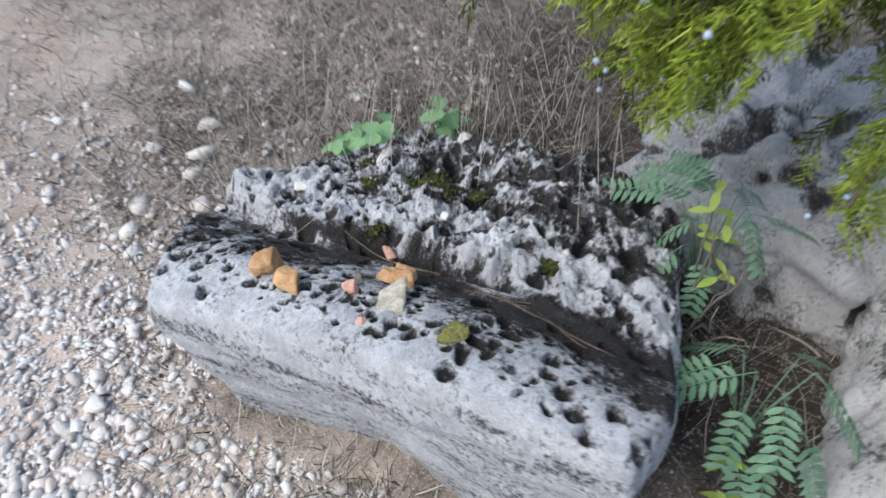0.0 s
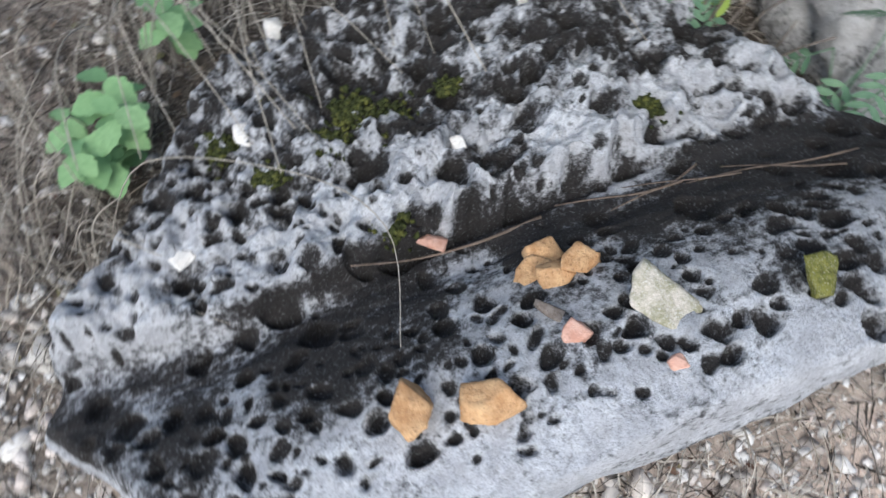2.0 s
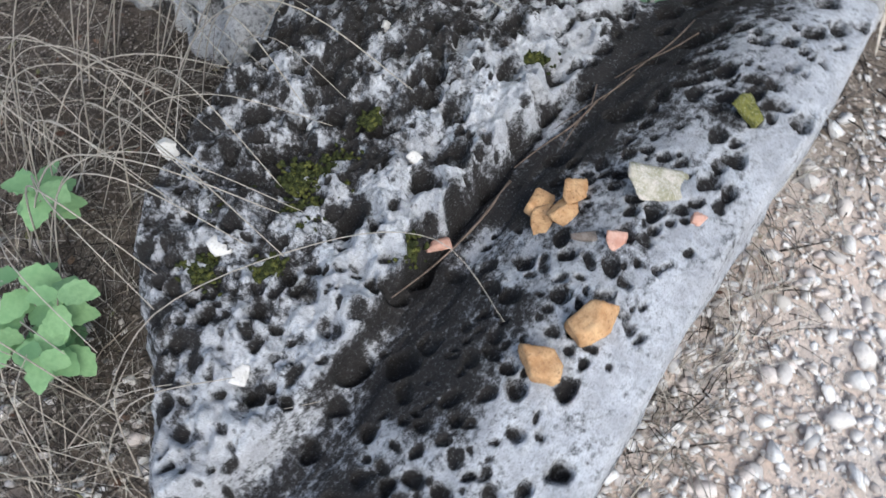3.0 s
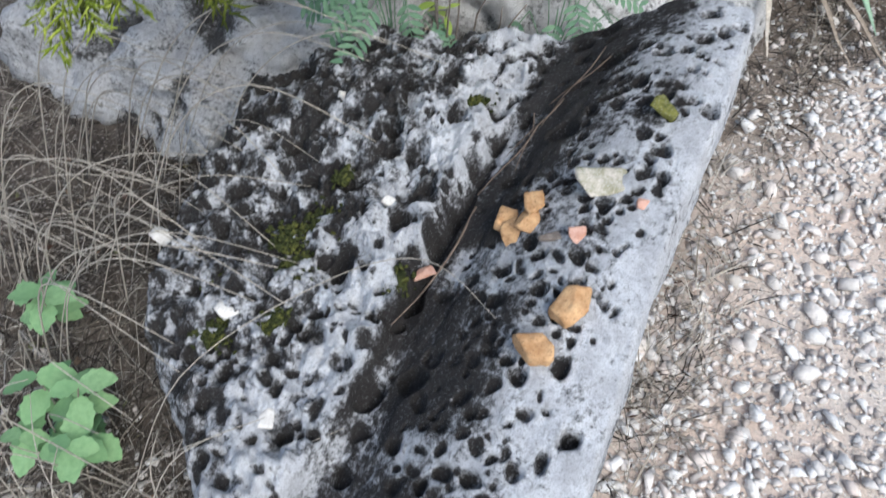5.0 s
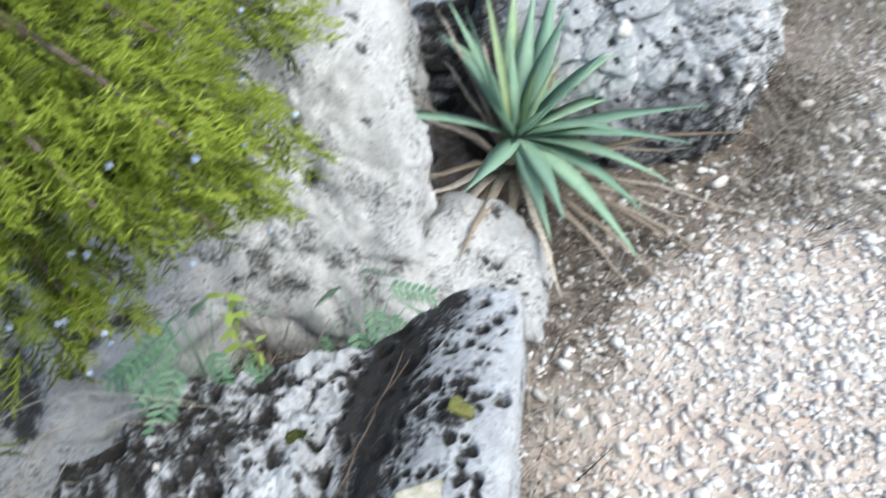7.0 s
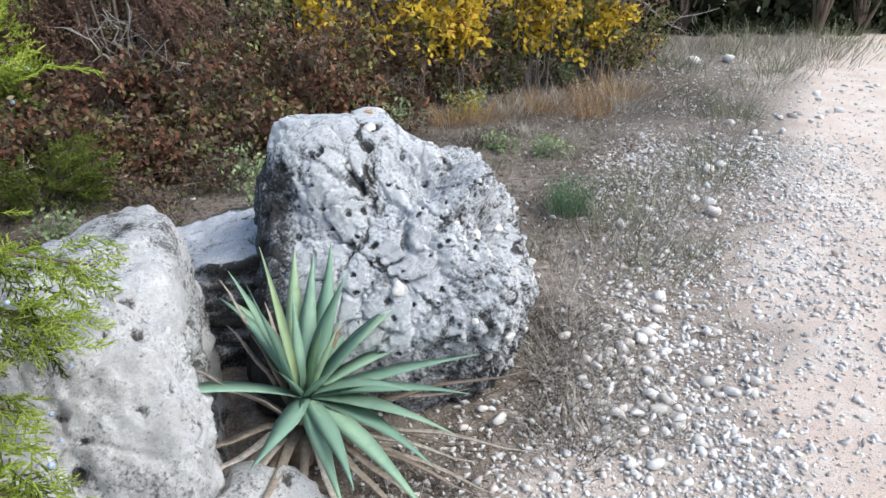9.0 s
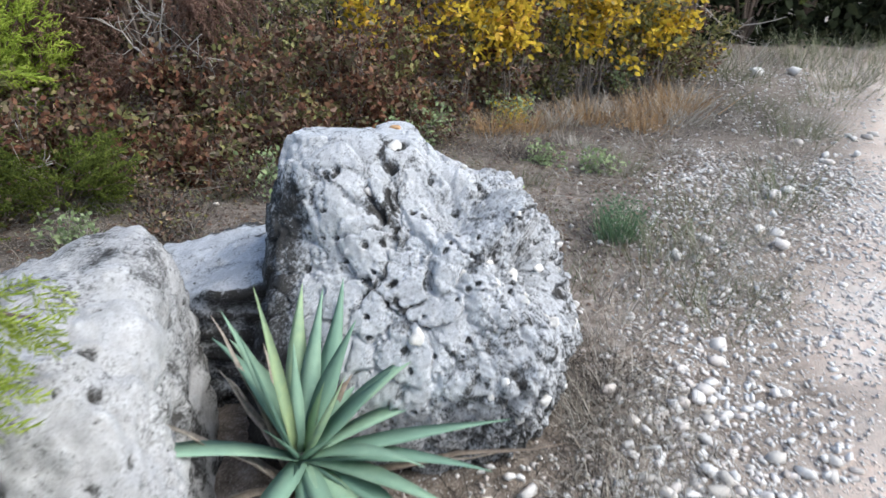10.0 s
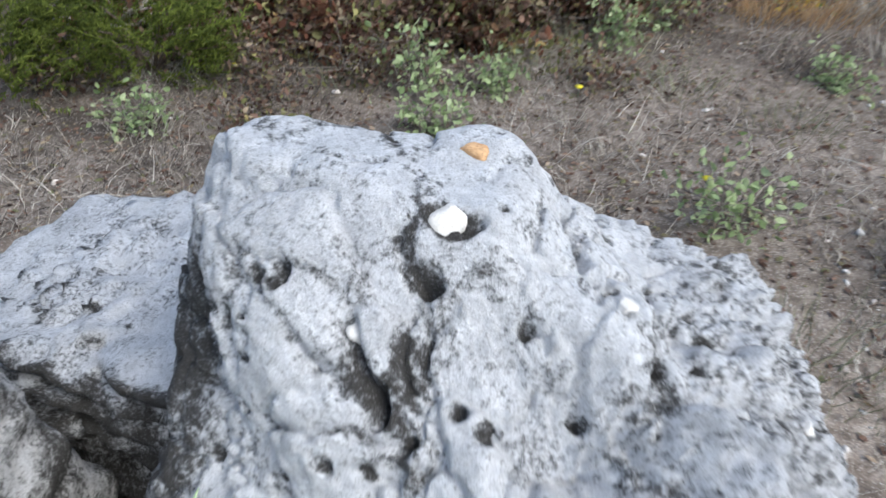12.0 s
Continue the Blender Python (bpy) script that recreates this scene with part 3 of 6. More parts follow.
    crust_shade += 0.60 * smooth(-0.585, -0.68, v[:, 0]) * smooth(1.04, 0.88, v[:, 2]) + 0.50 * streak * (0.8 + fbm(v, 0.015, 2, 119)) + 0.6 * crack + 0.30 * smooth(0.5, 0.25, v[:, 2]) + right * (0.10 + 0.26 * smooth(0.14, 0.02, s2 - s1) + 0.10 * own2)
    rock = finish_rock("lumpy_boulder", v, tri, crust_shade, M_LUMPY, "tall grey lumpy limestone boulder with embedded chips and black lichen", (-0.25, 1.55, 0.1))
    chips = [((0.0, 1.40, 0.70), 0.055), ((-0.253, 1.166, 0.605), 0.05), ((0.077, 1.245, 0.616), 0.035), ((-0.363, 1.537, 1.077), 0.041), ((0.03, 1.33, 0.66), 0.04), ((-0.09, 1.40, 0.74), 0.03), ((-0.13, 1.38, 0.72), 0.026), ((0.16, 1.50, 0.60), 0.03), ((-0.44, 1.45, 0.955), 0.026), ((-0.06, 1.30, 0.62), 0.028)]
    spots = v[(v[:, 0] > -0.15) & (v[:, 1] < 1.6) & (v[:, 2] > 0.35)]
    chips += [(tuple(p), float(rng.uniform(0.014, 0.034))) for p in spots[rng.integers(0, len(spots), 26)]]
    for k, (p, size) in enumerate(chips):
        near = v[np.argmin(np.linalg.norm(v - np.array(p), axis=1))]
        cv, ct = angular(3, 170 + k, 8, 0.9)
        ob = part("chip", mesh_of("chip", (cv - (0, 0, 0.42)) * size, ct, M_WHITE), rock, "embedded white stone chip")
        ob.location = near - np.array((-0.25, 1.55, 0.1))
        ob.rotation_euler = (0.9, 0.3 * math.sin(k), 0.5 * k)
    cv, ct = angular(3, 199, 8, 0.7)
    ob = part("chip", mesh_of("chip", (cv - (0, 0, 0.25)) * (0.042, 0.028, 0.024), ct, M_ORANGE), rock, "embedded ochre stone chip")
    ob.location = v[np.argmin(np.linalg.norm(v - np.array((-0.375, 1.64, 1.11)), axis=1))] - np.array((-0.25, 1.55, 0.108))
    return rock


def build_pale_boulder():
    planes = [((0.12, -0.9, 0.62), (-1.0, 0.385, 0.48)), ((0.15, -0.12, 1), (-0.95, 0.7, 0.785)), ((1, 0.22, 0.10), (-0.755, 0.45, 0.4)), ((0.8, 0.05, 0.6), (-0.86, 0.75, 0.70)),
              ((0.85, 0.3, 0.45), (-0.92, 1.2, 0.70)), ((-0.35, 0.0, 0.9), (-1.15, 1.1, 0.84)), ((-0.6, -0.2, 0.8), (-1.45, 0.8, 0.66)), ((0, 1, 0.25), (-1.1, 1.42, 0.6)), ((-1, -0.1, 0.3), (-1.95, 0.7, 0.3)),
              ((-0.5, -0.8, 0.5), (-1.45, 0.30, 0.35)), ((0.6, -0.8, 0.1), (-0.80, 0.24, 0.38)), ((0, 0, -1), (-1, 0.7, -0.1)), ((0, -1, -0.22), (-1.1, 0.15, 0.30))]
    v, tri, d = hewn(7, (-1.2, 0.7, 0.35), planes, 20)
    c1, c2, own = cells(v, 0.22, 31)
    off = 0.035 * fbm(v, 0.35, 4, 131) + 0.03 * (0.5 - c1) + 0.020 * fbm(v, 0.07, 5, 133) - 0.012 * smooth(0.10, 0.0, c2 - c1)
    rng = np.random.default_rng(24)
    pits = [((-1.013, 0.387, 0.471), 0.026, 0.05), ((-0.93, 0.405, 0.731), 0.022, 0.05), ((-1.01, 0.86, 0.74), 0.03, 0.04), ((-0.88, 0.62, 0.70), 0.016, 0.03)]
    pits += [(tuple(p), rng.uniform(0.006, 0.018), rng.uniform(0.01, 0.025)) for p in v[rng.integers(0, len(v), 150)]]
    deep, inside = pits_into(v, pits, 141)
    v = v + d * (off - deep)[:, None]
    back = smooth(0.75, 1.05, v[:, 1])
    low = smooth(0.45, 0.2, v[:, 2] - 0.25 * v[:, 1])
    crust_shade = 0.0 + 0.6 * inside + 0.24 * fbm(v, 0.14, 4, 143) + back * (0.18 + 0.2 * fbm(v, 0.07, 3, 145)) + low * (0.10 + 0.40 * fbm(v, 0.06, 4, 147))
    return finish_rock("pale_boulder", v, tri, crust_shade, M_PALE, "broad pale limestone boulder with a smooth top under a juniper", (-1.2, 0.7, 0.1))


def build_plain_boulder(name, level, centre, planes, mat, label, seed, rough=0.02, dark=0.05, size=0.2, strata=0.0, holes=(0.006, 0.02)):
    v, tri, d = hewn(level, centre, planes, 16)
    rng = np.random.default_rng(seed)
    c1, c2, own = cells(v, size * 0.6, seed)
    pits = [(tuple(p), rng.uniform(*holes), rng.uniform(0.008, max(0.02, 0.9 * holes[1]))) for p in v[rng.integers(0, len(v), 60)]]
    deep, inside = pits_into(v, pits, seed + 3)
    v = v + d * (rough * fbm(v, size, 5, seed) + 0.6 * rough * (0.5 - c1) - deep)[:, None]
    crust_shade = dark + 0.6 * inside + 0.22 * fbm(v, size * 0.5, 4, seed + 7)
    if strata:
        # worn beds on the steep sides, which get darker the steeper they stand
        beds = fbm(v * (0.25, 0.25, 3.0), 0.10, 3, seed + 9)
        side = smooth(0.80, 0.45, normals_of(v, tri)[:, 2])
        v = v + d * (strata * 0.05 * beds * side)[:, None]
        crust_shade = crust_shade + strata * side * (0.42 + 0.35 * beds)
    return finish_rock(name, v, tri, crust_shade, mat, label, (centre[0], centre[1], float(ground_z(centre[0], centre[1]))))


build_pale_boulder()
build_plain_boulder("small_boulder", 6, (-0.57, 0.50, 0.08), [((0.35, -0.2, 0.9), (-0.58, 0.55, 0.20)), ((-0.2, 0.1, 1), (-0.68, 0.58, 0.27)), ((0, -1, 0.3), (-0.55, 0.35, 0.2)), ((1, -0.05, 0.35), (-0.405, 0.5, 0.12)), ((0.3, 1, 0.3), (-0.56, 0.74, 0.15)),
                    ((-1, 0, 0.1), (-0.76, 0.5, 0.2)), ((0.7, 0.7, 0.3), (-0.43, 0.64, 0.12)), ((0, 0, -1), (-0.5, 0.5, -0.05))], M_PALE, "small pale limestone boulder with round holes", 51, 0.030, 0.10, 0.09)
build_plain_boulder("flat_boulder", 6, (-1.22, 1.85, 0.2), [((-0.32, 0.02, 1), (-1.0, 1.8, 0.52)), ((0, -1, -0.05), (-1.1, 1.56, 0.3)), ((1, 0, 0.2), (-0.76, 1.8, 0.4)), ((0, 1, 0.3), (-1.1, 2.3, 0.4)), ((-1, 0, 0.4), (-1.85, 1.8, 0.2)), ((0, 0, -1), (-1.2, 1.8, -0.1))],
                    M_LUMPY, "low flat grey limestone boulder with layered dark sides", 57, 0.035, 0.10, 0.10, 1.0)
build_plain_boulder("rubble_boulder", 6, (-1.62, -0.10, 0.08), [((0.1, -0.25, 1), (-1.55, -0.15, 0.22)), ((0, -1, 0.3), (-1.6, -0.42, 0.1)), ((1, -0.15, 0.3), (-1.27, -0.15, 0.1)), ((0, 1, 0.2), (-1.6, 0.3, 0.2)), ((-1, 0, 0.3), (-2.05, -0.1, 0.1)), ((0, 0, -1), (-1.6, 0, -0.1))],
                    M_PALE, "low crumbling pale limestone with dark hollows, under a juniper", 61, 0.075, 0.10, 0.11, 0.0, (0.02, 0.06))


# ---- stones ----
def inside_slab(x, y):
    poly = np.array(SLAB_EDGE)
    hit = np.zeros(len(x), bool)
    for (ax, ay), (bx, by) in zip(poly, np.roll(poly, -1, 0)):
        cross = ((ay > y) != (by > y)) & (x < (bx - ax) * (y - ay) / (by - ay + 1e-12) + ax)
        hit ^= cross
    return hit


def angular(level, seed, cuts=9, flat=0.7):
    """A broken stone about 1 across, resting near z = 0."""
    rng = np.random.default_rng(seed)
    planes = []
    for _ in range(cuts):
        n = rng.normal(size=3)
        n /= np.linalg.norm(n)
        planes.append((n, n * rng.uniform(0.30, 0.5)))
    planes += [(np.array(n, float), np.array(n, float) * 0.55) for n in ((1, 0, 0), (-1, 0, 0), (0, 1, 0), (0, -1, 0), (0, 0, 1), (0, 0, -1))]
    v, tri, d = hewn(level, (0, 0, 0), planes, 44)
    v = v + d * (0.05 * fbm(v, 0.4, 3, seed))[:, None]
    v[:, 2] *= flat
    v[:, 2] -= v[:, 2].min()
    return v, tri


build_big_boulder()


def stone(name, at, size, turn, mat, seed, label, flat=0.7, group="", sink=0.12, on=None):
    v, tri = angular(4, seed, 9, flat)
    v = v * np.array(size)
    c, s = math.cos(radians(turn)), math.sin(radians(turn))
    v[:, :2] = v[:, :2] @ np.array(((c, s), (-s, c)))
    me = mesh_of(name, v, tri, mat, True)
    z = on if on is not None else float(ground_z(at[0], at[1]))
    return thing(name, me, (at[0], at[1], z - sink * v[:, 2].max()), label, "stone", group)


def on_slab(x, y):
    return float(slab_top(np.array(x), np.array(y)))


for at, size, turn, mat, seed, label in [
        ((-0.505, -0.745), (0.050, 0.046, 0.055), 20, M_ORANGE, 1, "orange-brown chert stone on the pitted boulder"),
        ((-0.478, -0.670), (0.062, 0.040, 0.045), 75, M_ORANGE, 2, "orange chert stone wedged in a pit"),
        ((-0.629, -0.545), (0.034, 0.046, 0.035), 10, M_ORANGE, 3, "broken ochre chert piece in the boulder's trough"),
        ((-0.614, -0.578), (0.034, 0.040, 0.030), 40, M_ORANGE, 4, "broken ochre chert piece in the boulder's trough"),
        ((-0.602, -0.523), (0.034, 0.046, 0.035), -25, M_ORANGE, 5, "broken brown chert piece in the boulder's trough"),
        ((-0.596, -0.555), (0.030, 0.040, 0.033), -10, M_ORANGE, 6, "broken brown chert piece in the boulder's trough"),
        ((-0.520, -0.492), (0.068, 0.046, 0.026), 30, M_LICHEN, 7, "whitish lichen-covered flat stone on the boulder"),
        ((-0.489, -0.350), (0.038, 0.034, 0.020), -8, M_MOSSY, 8, "small squarish mossy stone on the boulder"),
        ((-0.520, -0.574), (0.024, 0.027, 0.020), 30, M_PINK, 9, "pale pink pebble on the boulder"),
        ((-0.548, -0.580), (0.015, 0.052, 0.014), -60, M_TWIG, 10, "thin grey-brown stone splinter on the boulder"),
        ((-0.716, -0.655), (0.020, 0.034, 0.022), -30, M_PINK, 11, "small orange-pink pebble in a hollow"),
        ((-0.955, -0.845), (0.036, 0.038, 0.026), 0, M_WHITE, 12, "small white stone on the boulder"),
        ((-1.185, -0.770), (0.042, 0.036, 0.026), 0, M_WHITE, 13, "small white stone on the boulder's rim"),
        ((-0.818, -0.587), (0.020, 0.018, 0.014), 0, M_WHITE, 14, "tiny white pebble on the boulder"),
        ((-1.012, -0.430), (0.024, 0.026, 0.022), 0, M_WHITE, 15, "tiny white pebble on the boulder"),
        ((-0.460, -0.500), (0.018, 0.020, 0.014), 0, M_PINK, 16, "tiny pinkish pebble on the boulder"),
        ((-0.800, -0.960), (0.030, 0.026, 0.016), 30, M_WHITE, 17, "flat whitish chip on the boulder")]:
    stone("stone", at, size, turn, mat, seed, label, 0.8, "stones on the boulder", 0.15, on_slab(*at) - 0.004)

def crushed(seed, points, flat=0.7):
    """A sharp-edged broken stone about 1 across, of few faces, resting near z = 0."""
    rng = np.random.default_rng(seed)
    q = rng.normal(size=(points, 3))
    q = q / np.linalg.norm(q, axis=1)[:, None] * rng.uniform(0.44, 0.60, points)[:, None] * (1, 0.8, flat)
    bm = bmesh.new()
    for p in q:
        bm.verts.new(p)
    hull = bmesh.ops.convex_hull(bm, input=bm.verts)
    loose = [g for g in hull["geom_interior"] if isinstance(g, bmesh.types.BMVert)]
    bmesh.ops.delete(bm, geom=loose, context="VERTS")
    bmesh.ops.recalc_face_normals(bm, faces=bm.faces)
    bm.verts.index_update()
    v, tri = np.array([p.co[:] for p in bm.verts]), np.array([[p.index for p in f.verts] for f in bm.faces])
    bm.free()
    v[:, 2] -= v[:, 2].min()
    return v, tri


COBBLES = [mesh_of("cobble", *crushed(60 + k, 15, 0.68), M_COBBLE, False) for k in range(8)]


def cobble(x, y, size, k, turn, label="rounded pale limestone cobble on the ground", group="cobbles beside the track"):
    ob = thing("cobble", COBBLES[k % 8], (x, y, float(ground_z(x, y)) - 0.2 * size * 0.6), label, "stone", group)
    ob.scale = (size, size * (0.75 + 0.05 * (k % 5)), size * 0.85)
    ob.rotation_euler = (0, 0, turn)
    return ob


def scatter_cobbles():
    rng = np.random.default_rng(90)
    for x, y, size in [(0.10, 1.09, 0.085), (-0.07, -0.18, 0.07), (-0.09, -0.03, 0.055), (-0.055, -0.32, 0.06), (-0.24, 0.08, 0.055), (-0.395, 0.135, 0.05), (1.0, 2.0, 0.10), (0.67, 1.52, 0.09), (1.98, 3.8, 0.14), (3.66, 8.38, 0.26), (4.3, 8.7, 0.24),
                       (-0.61, -1.48, 0.075), (-0.93, -1.59, 0.09), (-0.84, -1.45, 0.09), (-0.36, -0.42, 0.06), (-0.30, -0.80, 0.05), (-0.29, -1.22, 0.055), (0.05, 1.15, 0.05), (-0.02, 1.05, 0.05), (-0.62, -1.35, 0.06)]:
        cobble(x, y, size, int(rng.integers(8)), rng.uniform(0, 6))
    placed = 0
    while placed < 110:
        y = rng.uniform(-1.9, 4.5)
        lo = -0.30 if y < 0.9 else 0.25 + 0.42 * (y - 0.9)
        x = lo + abs(rng.normal(0, 0.45)) + 0.05
        if y < -1.1:
            x = rng.uniform(-0.9, 0.7)
        if -0.2 < x < 0.45 and 0.95 < y < 2.1:
            continue
        cobble(x, y, float(np.clip(rng.lognormal(-3.25, 0.30), 0.028, 0.08)), int(rng.integers(8)), rng.uniform(0, 6))
        placed += 1
    # the stony heap beside the track and the stony strip further on
    for _ in range(70):
        x, y = rng.normal(0.72, 0.17), rng.uniform(0.75, 1.75)
        cobble(x + 0.22 * (y - 1.2), y, float(rng.uniform(0.035, 0.085)), int(rng.integers(8)), rng.uniform(0, 6))
    for _ in range(42):
        y = rng.uniform(2.6, 7.5)
        cobble(0.78 * y - 1.15 + rng.normal(0, 0.28) + 0.15 * (y - 2.6), y, float(rng.uniform(0.05, 0.12)), int(rng.integers(8)), rng.uniform(0, 6))
    for x, y, size in [(-1.0, -1.62, 0.10), (-1.12, -1.70, 0.085), (-0.95, -1.78, 0.075), (-0.86, -1.28, 0.08), (-1.25, -1.95, 0.09), (-0.75, -1.62, 0.10), (-0.66, -1.55, 0.075), (-0.72, -1.33, 0.07)]:
        cobble(x, y, size, int(rng.integers(8)), rng.uniform(0, 6))


scatter_cobbles()


def scatter_mesh(name, templates, at, size, turn, mat, tilt=0.3, seed=0, squash=None, soft=True):
    """Copies of small shapes joined into one mesh."""
    rng = np.random.default_rng(seed)
    vs, fs, n = [], [], 0
    pick = rng.integers(0, len(templates), len(at))
    for k, (tv, tf) in enumerate(templates):
        idx = np.where(pick == k)[0]
        if not len(idx):
            continue
        m = len(tv)
        e = rng.normal(0, tilt, (len(idx), 2))
        c, s = np.cos(turn[idx]), np.sin(turn[idx])
        p = tv[None] * np.broadcast_to(np.asarray(size[idx]), (len(idx),))[:, None, None]
        if squash is not None:
            p = p * squash[idx][:, None, :]
        x = p[..., 0] * c[:, None] - p[..., 1] * s[:, None]
        y = p[..., 0] * s[:, None] + p[..., 1] * c[:, None]
        z = p[..., 2] + x * e[:, :1] + y * e[:, 1:]
        q = np.stack([x, y, z], -1) + at[idx][:, None, :]
        vs.append(q.reshape(-1, 3))
        fs.append((tf[None] + (n + np.arange(len(idx)) * m)[:, None, None]).reshape(-1, tf.shape[1]))
        n += m * len(idx)
    return mesh_of(name, np.concatenate(vs), np.concatenate(fs), mat, soft)


def scatter_gravel():
    rng = np.random.default_rng(91)
    big = [crushed(200 + k, 13, 0.65) for k in range(12)]
    tiny = [crushed(220 + k, 10, 0.65) for k in range(12)]
    grit = [crushed(240 + k, 8, 0.65) for k in range(12)]
    for shapes, lo, hi, seed, near, middle, far in ((big, 0.024, 0.052, 1, 3600, 3200, 1300), (tiny, 0.010, 0.032, 3, 34000, 18000, 4500), (grit, 0.005, 0.013, 2, 26000, 10000, 500)):
        x = np.concatenate([rng.uniform(-0.45, 1.0, near), rng.uniform(0, 2.3, middle), rng.uniform(-0.6, 3.2, far)])
        y = np.concatenate([rng.uniform(-2.0, 1.1, near), rng.uniform(0.9, 4.6, middle), rng.uniform(4.4, 9.5, far)])
        x = x + np.where(y > 1.0, 0.40 * (y - 1.0), 0)
        x, y = x + rng.normal(0, 0.16, len(x)), y + rng.normal(0, 0.25, len(x))
        west = rng.random(len(x)) < 0.15
        x, y = np.where(west, rng.uniform(-2.0, 0.2, len(x)), x), np.where(west, -1.0 - np.abs(rng.normal(0, 0.8, len(x))), y)
        p = np.stack([x, y, 0 * x], 1)
        edge = track_edge(y)
        left = gravel_edge(y)
        heap = fbm(p, 0.45, 3, 300)
        keep = 0.24 + 0.76 * smooth(left - 0.12, left + 0.20, x) * (1 - 0.80 * smooth(edge + 0.1, edge + 0.6, x)) * np.clip(0.85 + 0.55 * heap, 0.35, 1)
        keep = np.where((y < -1.0) & (x > -1.0), np.maximum(keep, 0.75), keep)
        ok = (rng.random(len(x)) < keep) & ~inside_slab(x, y)
        x, y = x[ok], y[ok]
        size = lo + (hi - lo) * rng.random(len(x)) ** 2.0
        at = np.stack([x, y, ground_z(x, y) - 0.1 * size], 1)
        squash = np.stack([np.ones(len(x)), rng.uniform(0.6, 1, len(x)), rng.uniform(0.6, 1, len(x))], 1)
        me = scatter_mesh("gravel", shapes, at, size, rng.uniform(0, 6.3, len(x)), M_GRAVEL, 0.25, seed, squash, False)
        thing("gravel", me, (0, 0, 0), "loose pale limestone gravel strewn beside the track" if seed != 2 else "fine pale limestone grit on the ground", "gravel", kind="stuff")


scatter_gravel()


# ---- plants: shared shapes ----
def turns(n, rng):
    """n random rotations."""
    q = rng.normal(size=(n, 4))
    q /= np.linalg.norm(q, axis=1)[:, None]
    w, x, y, z = q.T
    return np.stack([np.stack([1 - 2 * (y * y + z * z), 2 * (x * y - z * w), 2 * (x * z + y * w)], -1),
                     np.stack([2 * (x * y + z * w), 1 - 2 * (x * x + z * z), 2 * (y * z - x * w)], -1),
                     np.stack([2 * (x * z - y * w), 2 * (y * z + x * w), 1 - 2 * (x * x + y * y)], -1)], 1)


LEAF_V = np.array([(0, 0, 0), (0.34, -0.27, 0.07), (0.70, -0.22, 0.02), (1, 0, -0.12), (0.66, 0.24, 0.02), (0.32, 0.26, 0.06)])
LEAF_F = np.array([(0, 1, 2), (0, 2, 3), (0, 3, 4), (0, 4, 5)])


def leaf_cloud(name, at, size, mat, seed, lying=0.0):
    rng = np.random.default_rng(seed)
    r = turns(len(at), rng)
    v = np.einsum("nij,kj->nki", r, LEAF_V) * np.asarray(size)[:, None, None]
    v[..., 2] *= 1 - lying
    v = v + at[:, None, :]
    f = (LEAF_F[None] + (np.arange(len(at)) * len(LEAF_V))[:, None, None]).reshape(-1, 3)
    return mesh_of(name, v.reshape(-1, 3), f, mat, False)


def strands(name, base, length, mat, seed, rise=(0.6, 1.0), lean=(0.1, 0.6), droop=(0.1, 0.5), width=0.002, heading=None, steps=5, wiggle=0.03):
    """Thin curved grass blades, one ribbon each, joined."""
    rng = np.random.default_rng(seed)
    n = len(base)
    az = rng.uniform(0, 2 * np.pi, n) if heading is None else heading
    up, out = rng.uniform(*rise, n) * length, rng.uniform(*lean, n) * length
    sag = rng.uniform(*droop, n) * up
    s = np.linspace(0, 1, steps)[None]
    bend = rng.normal(0, wiggle, (n, 1)) * length[:, None] * np.sin(s * rng.uniform(2, 7, (n, 1)))
    h = np.stack([np.cos(az), np.sin(az)], 1)
    x = base[:, :1] + h[:, :1] * out[:, None] * s - h[:, 1:] * bend
    y = base[:, 1:2] + h[:, 1:] * out[:, None] * s + h[:, :1] * bend
    z = base[:, 2:3] + up[:, None] * s - sag[:, None] * s * s
    mid = np.stack([x, y, z], -1)
    a2 = rng.uniform(0, np.pi, n)
    side = np.stack([np.cos(a2), np.sin(a2), 0.4 * rng.normal(size=n)], 1)[:, None, :]
    w = (np.asarray(width) * rng.uniform(0.6, 1.3, n))[:, None, None] * (1 - 0.8 * s[..., None]) / 2
    v = np.stack([mid - side * w, mid + side * w], 2).reshape(-1, 3)
    k = np.arange(n)[:, None] * steps * 2 + np.arange(steps - 1)[None] * 2
    f = np.stack([k, k + 1, k + 3, k + 2], -1).reshape(-1, 4)
    return mesh_of(name, v, f, mat, False)


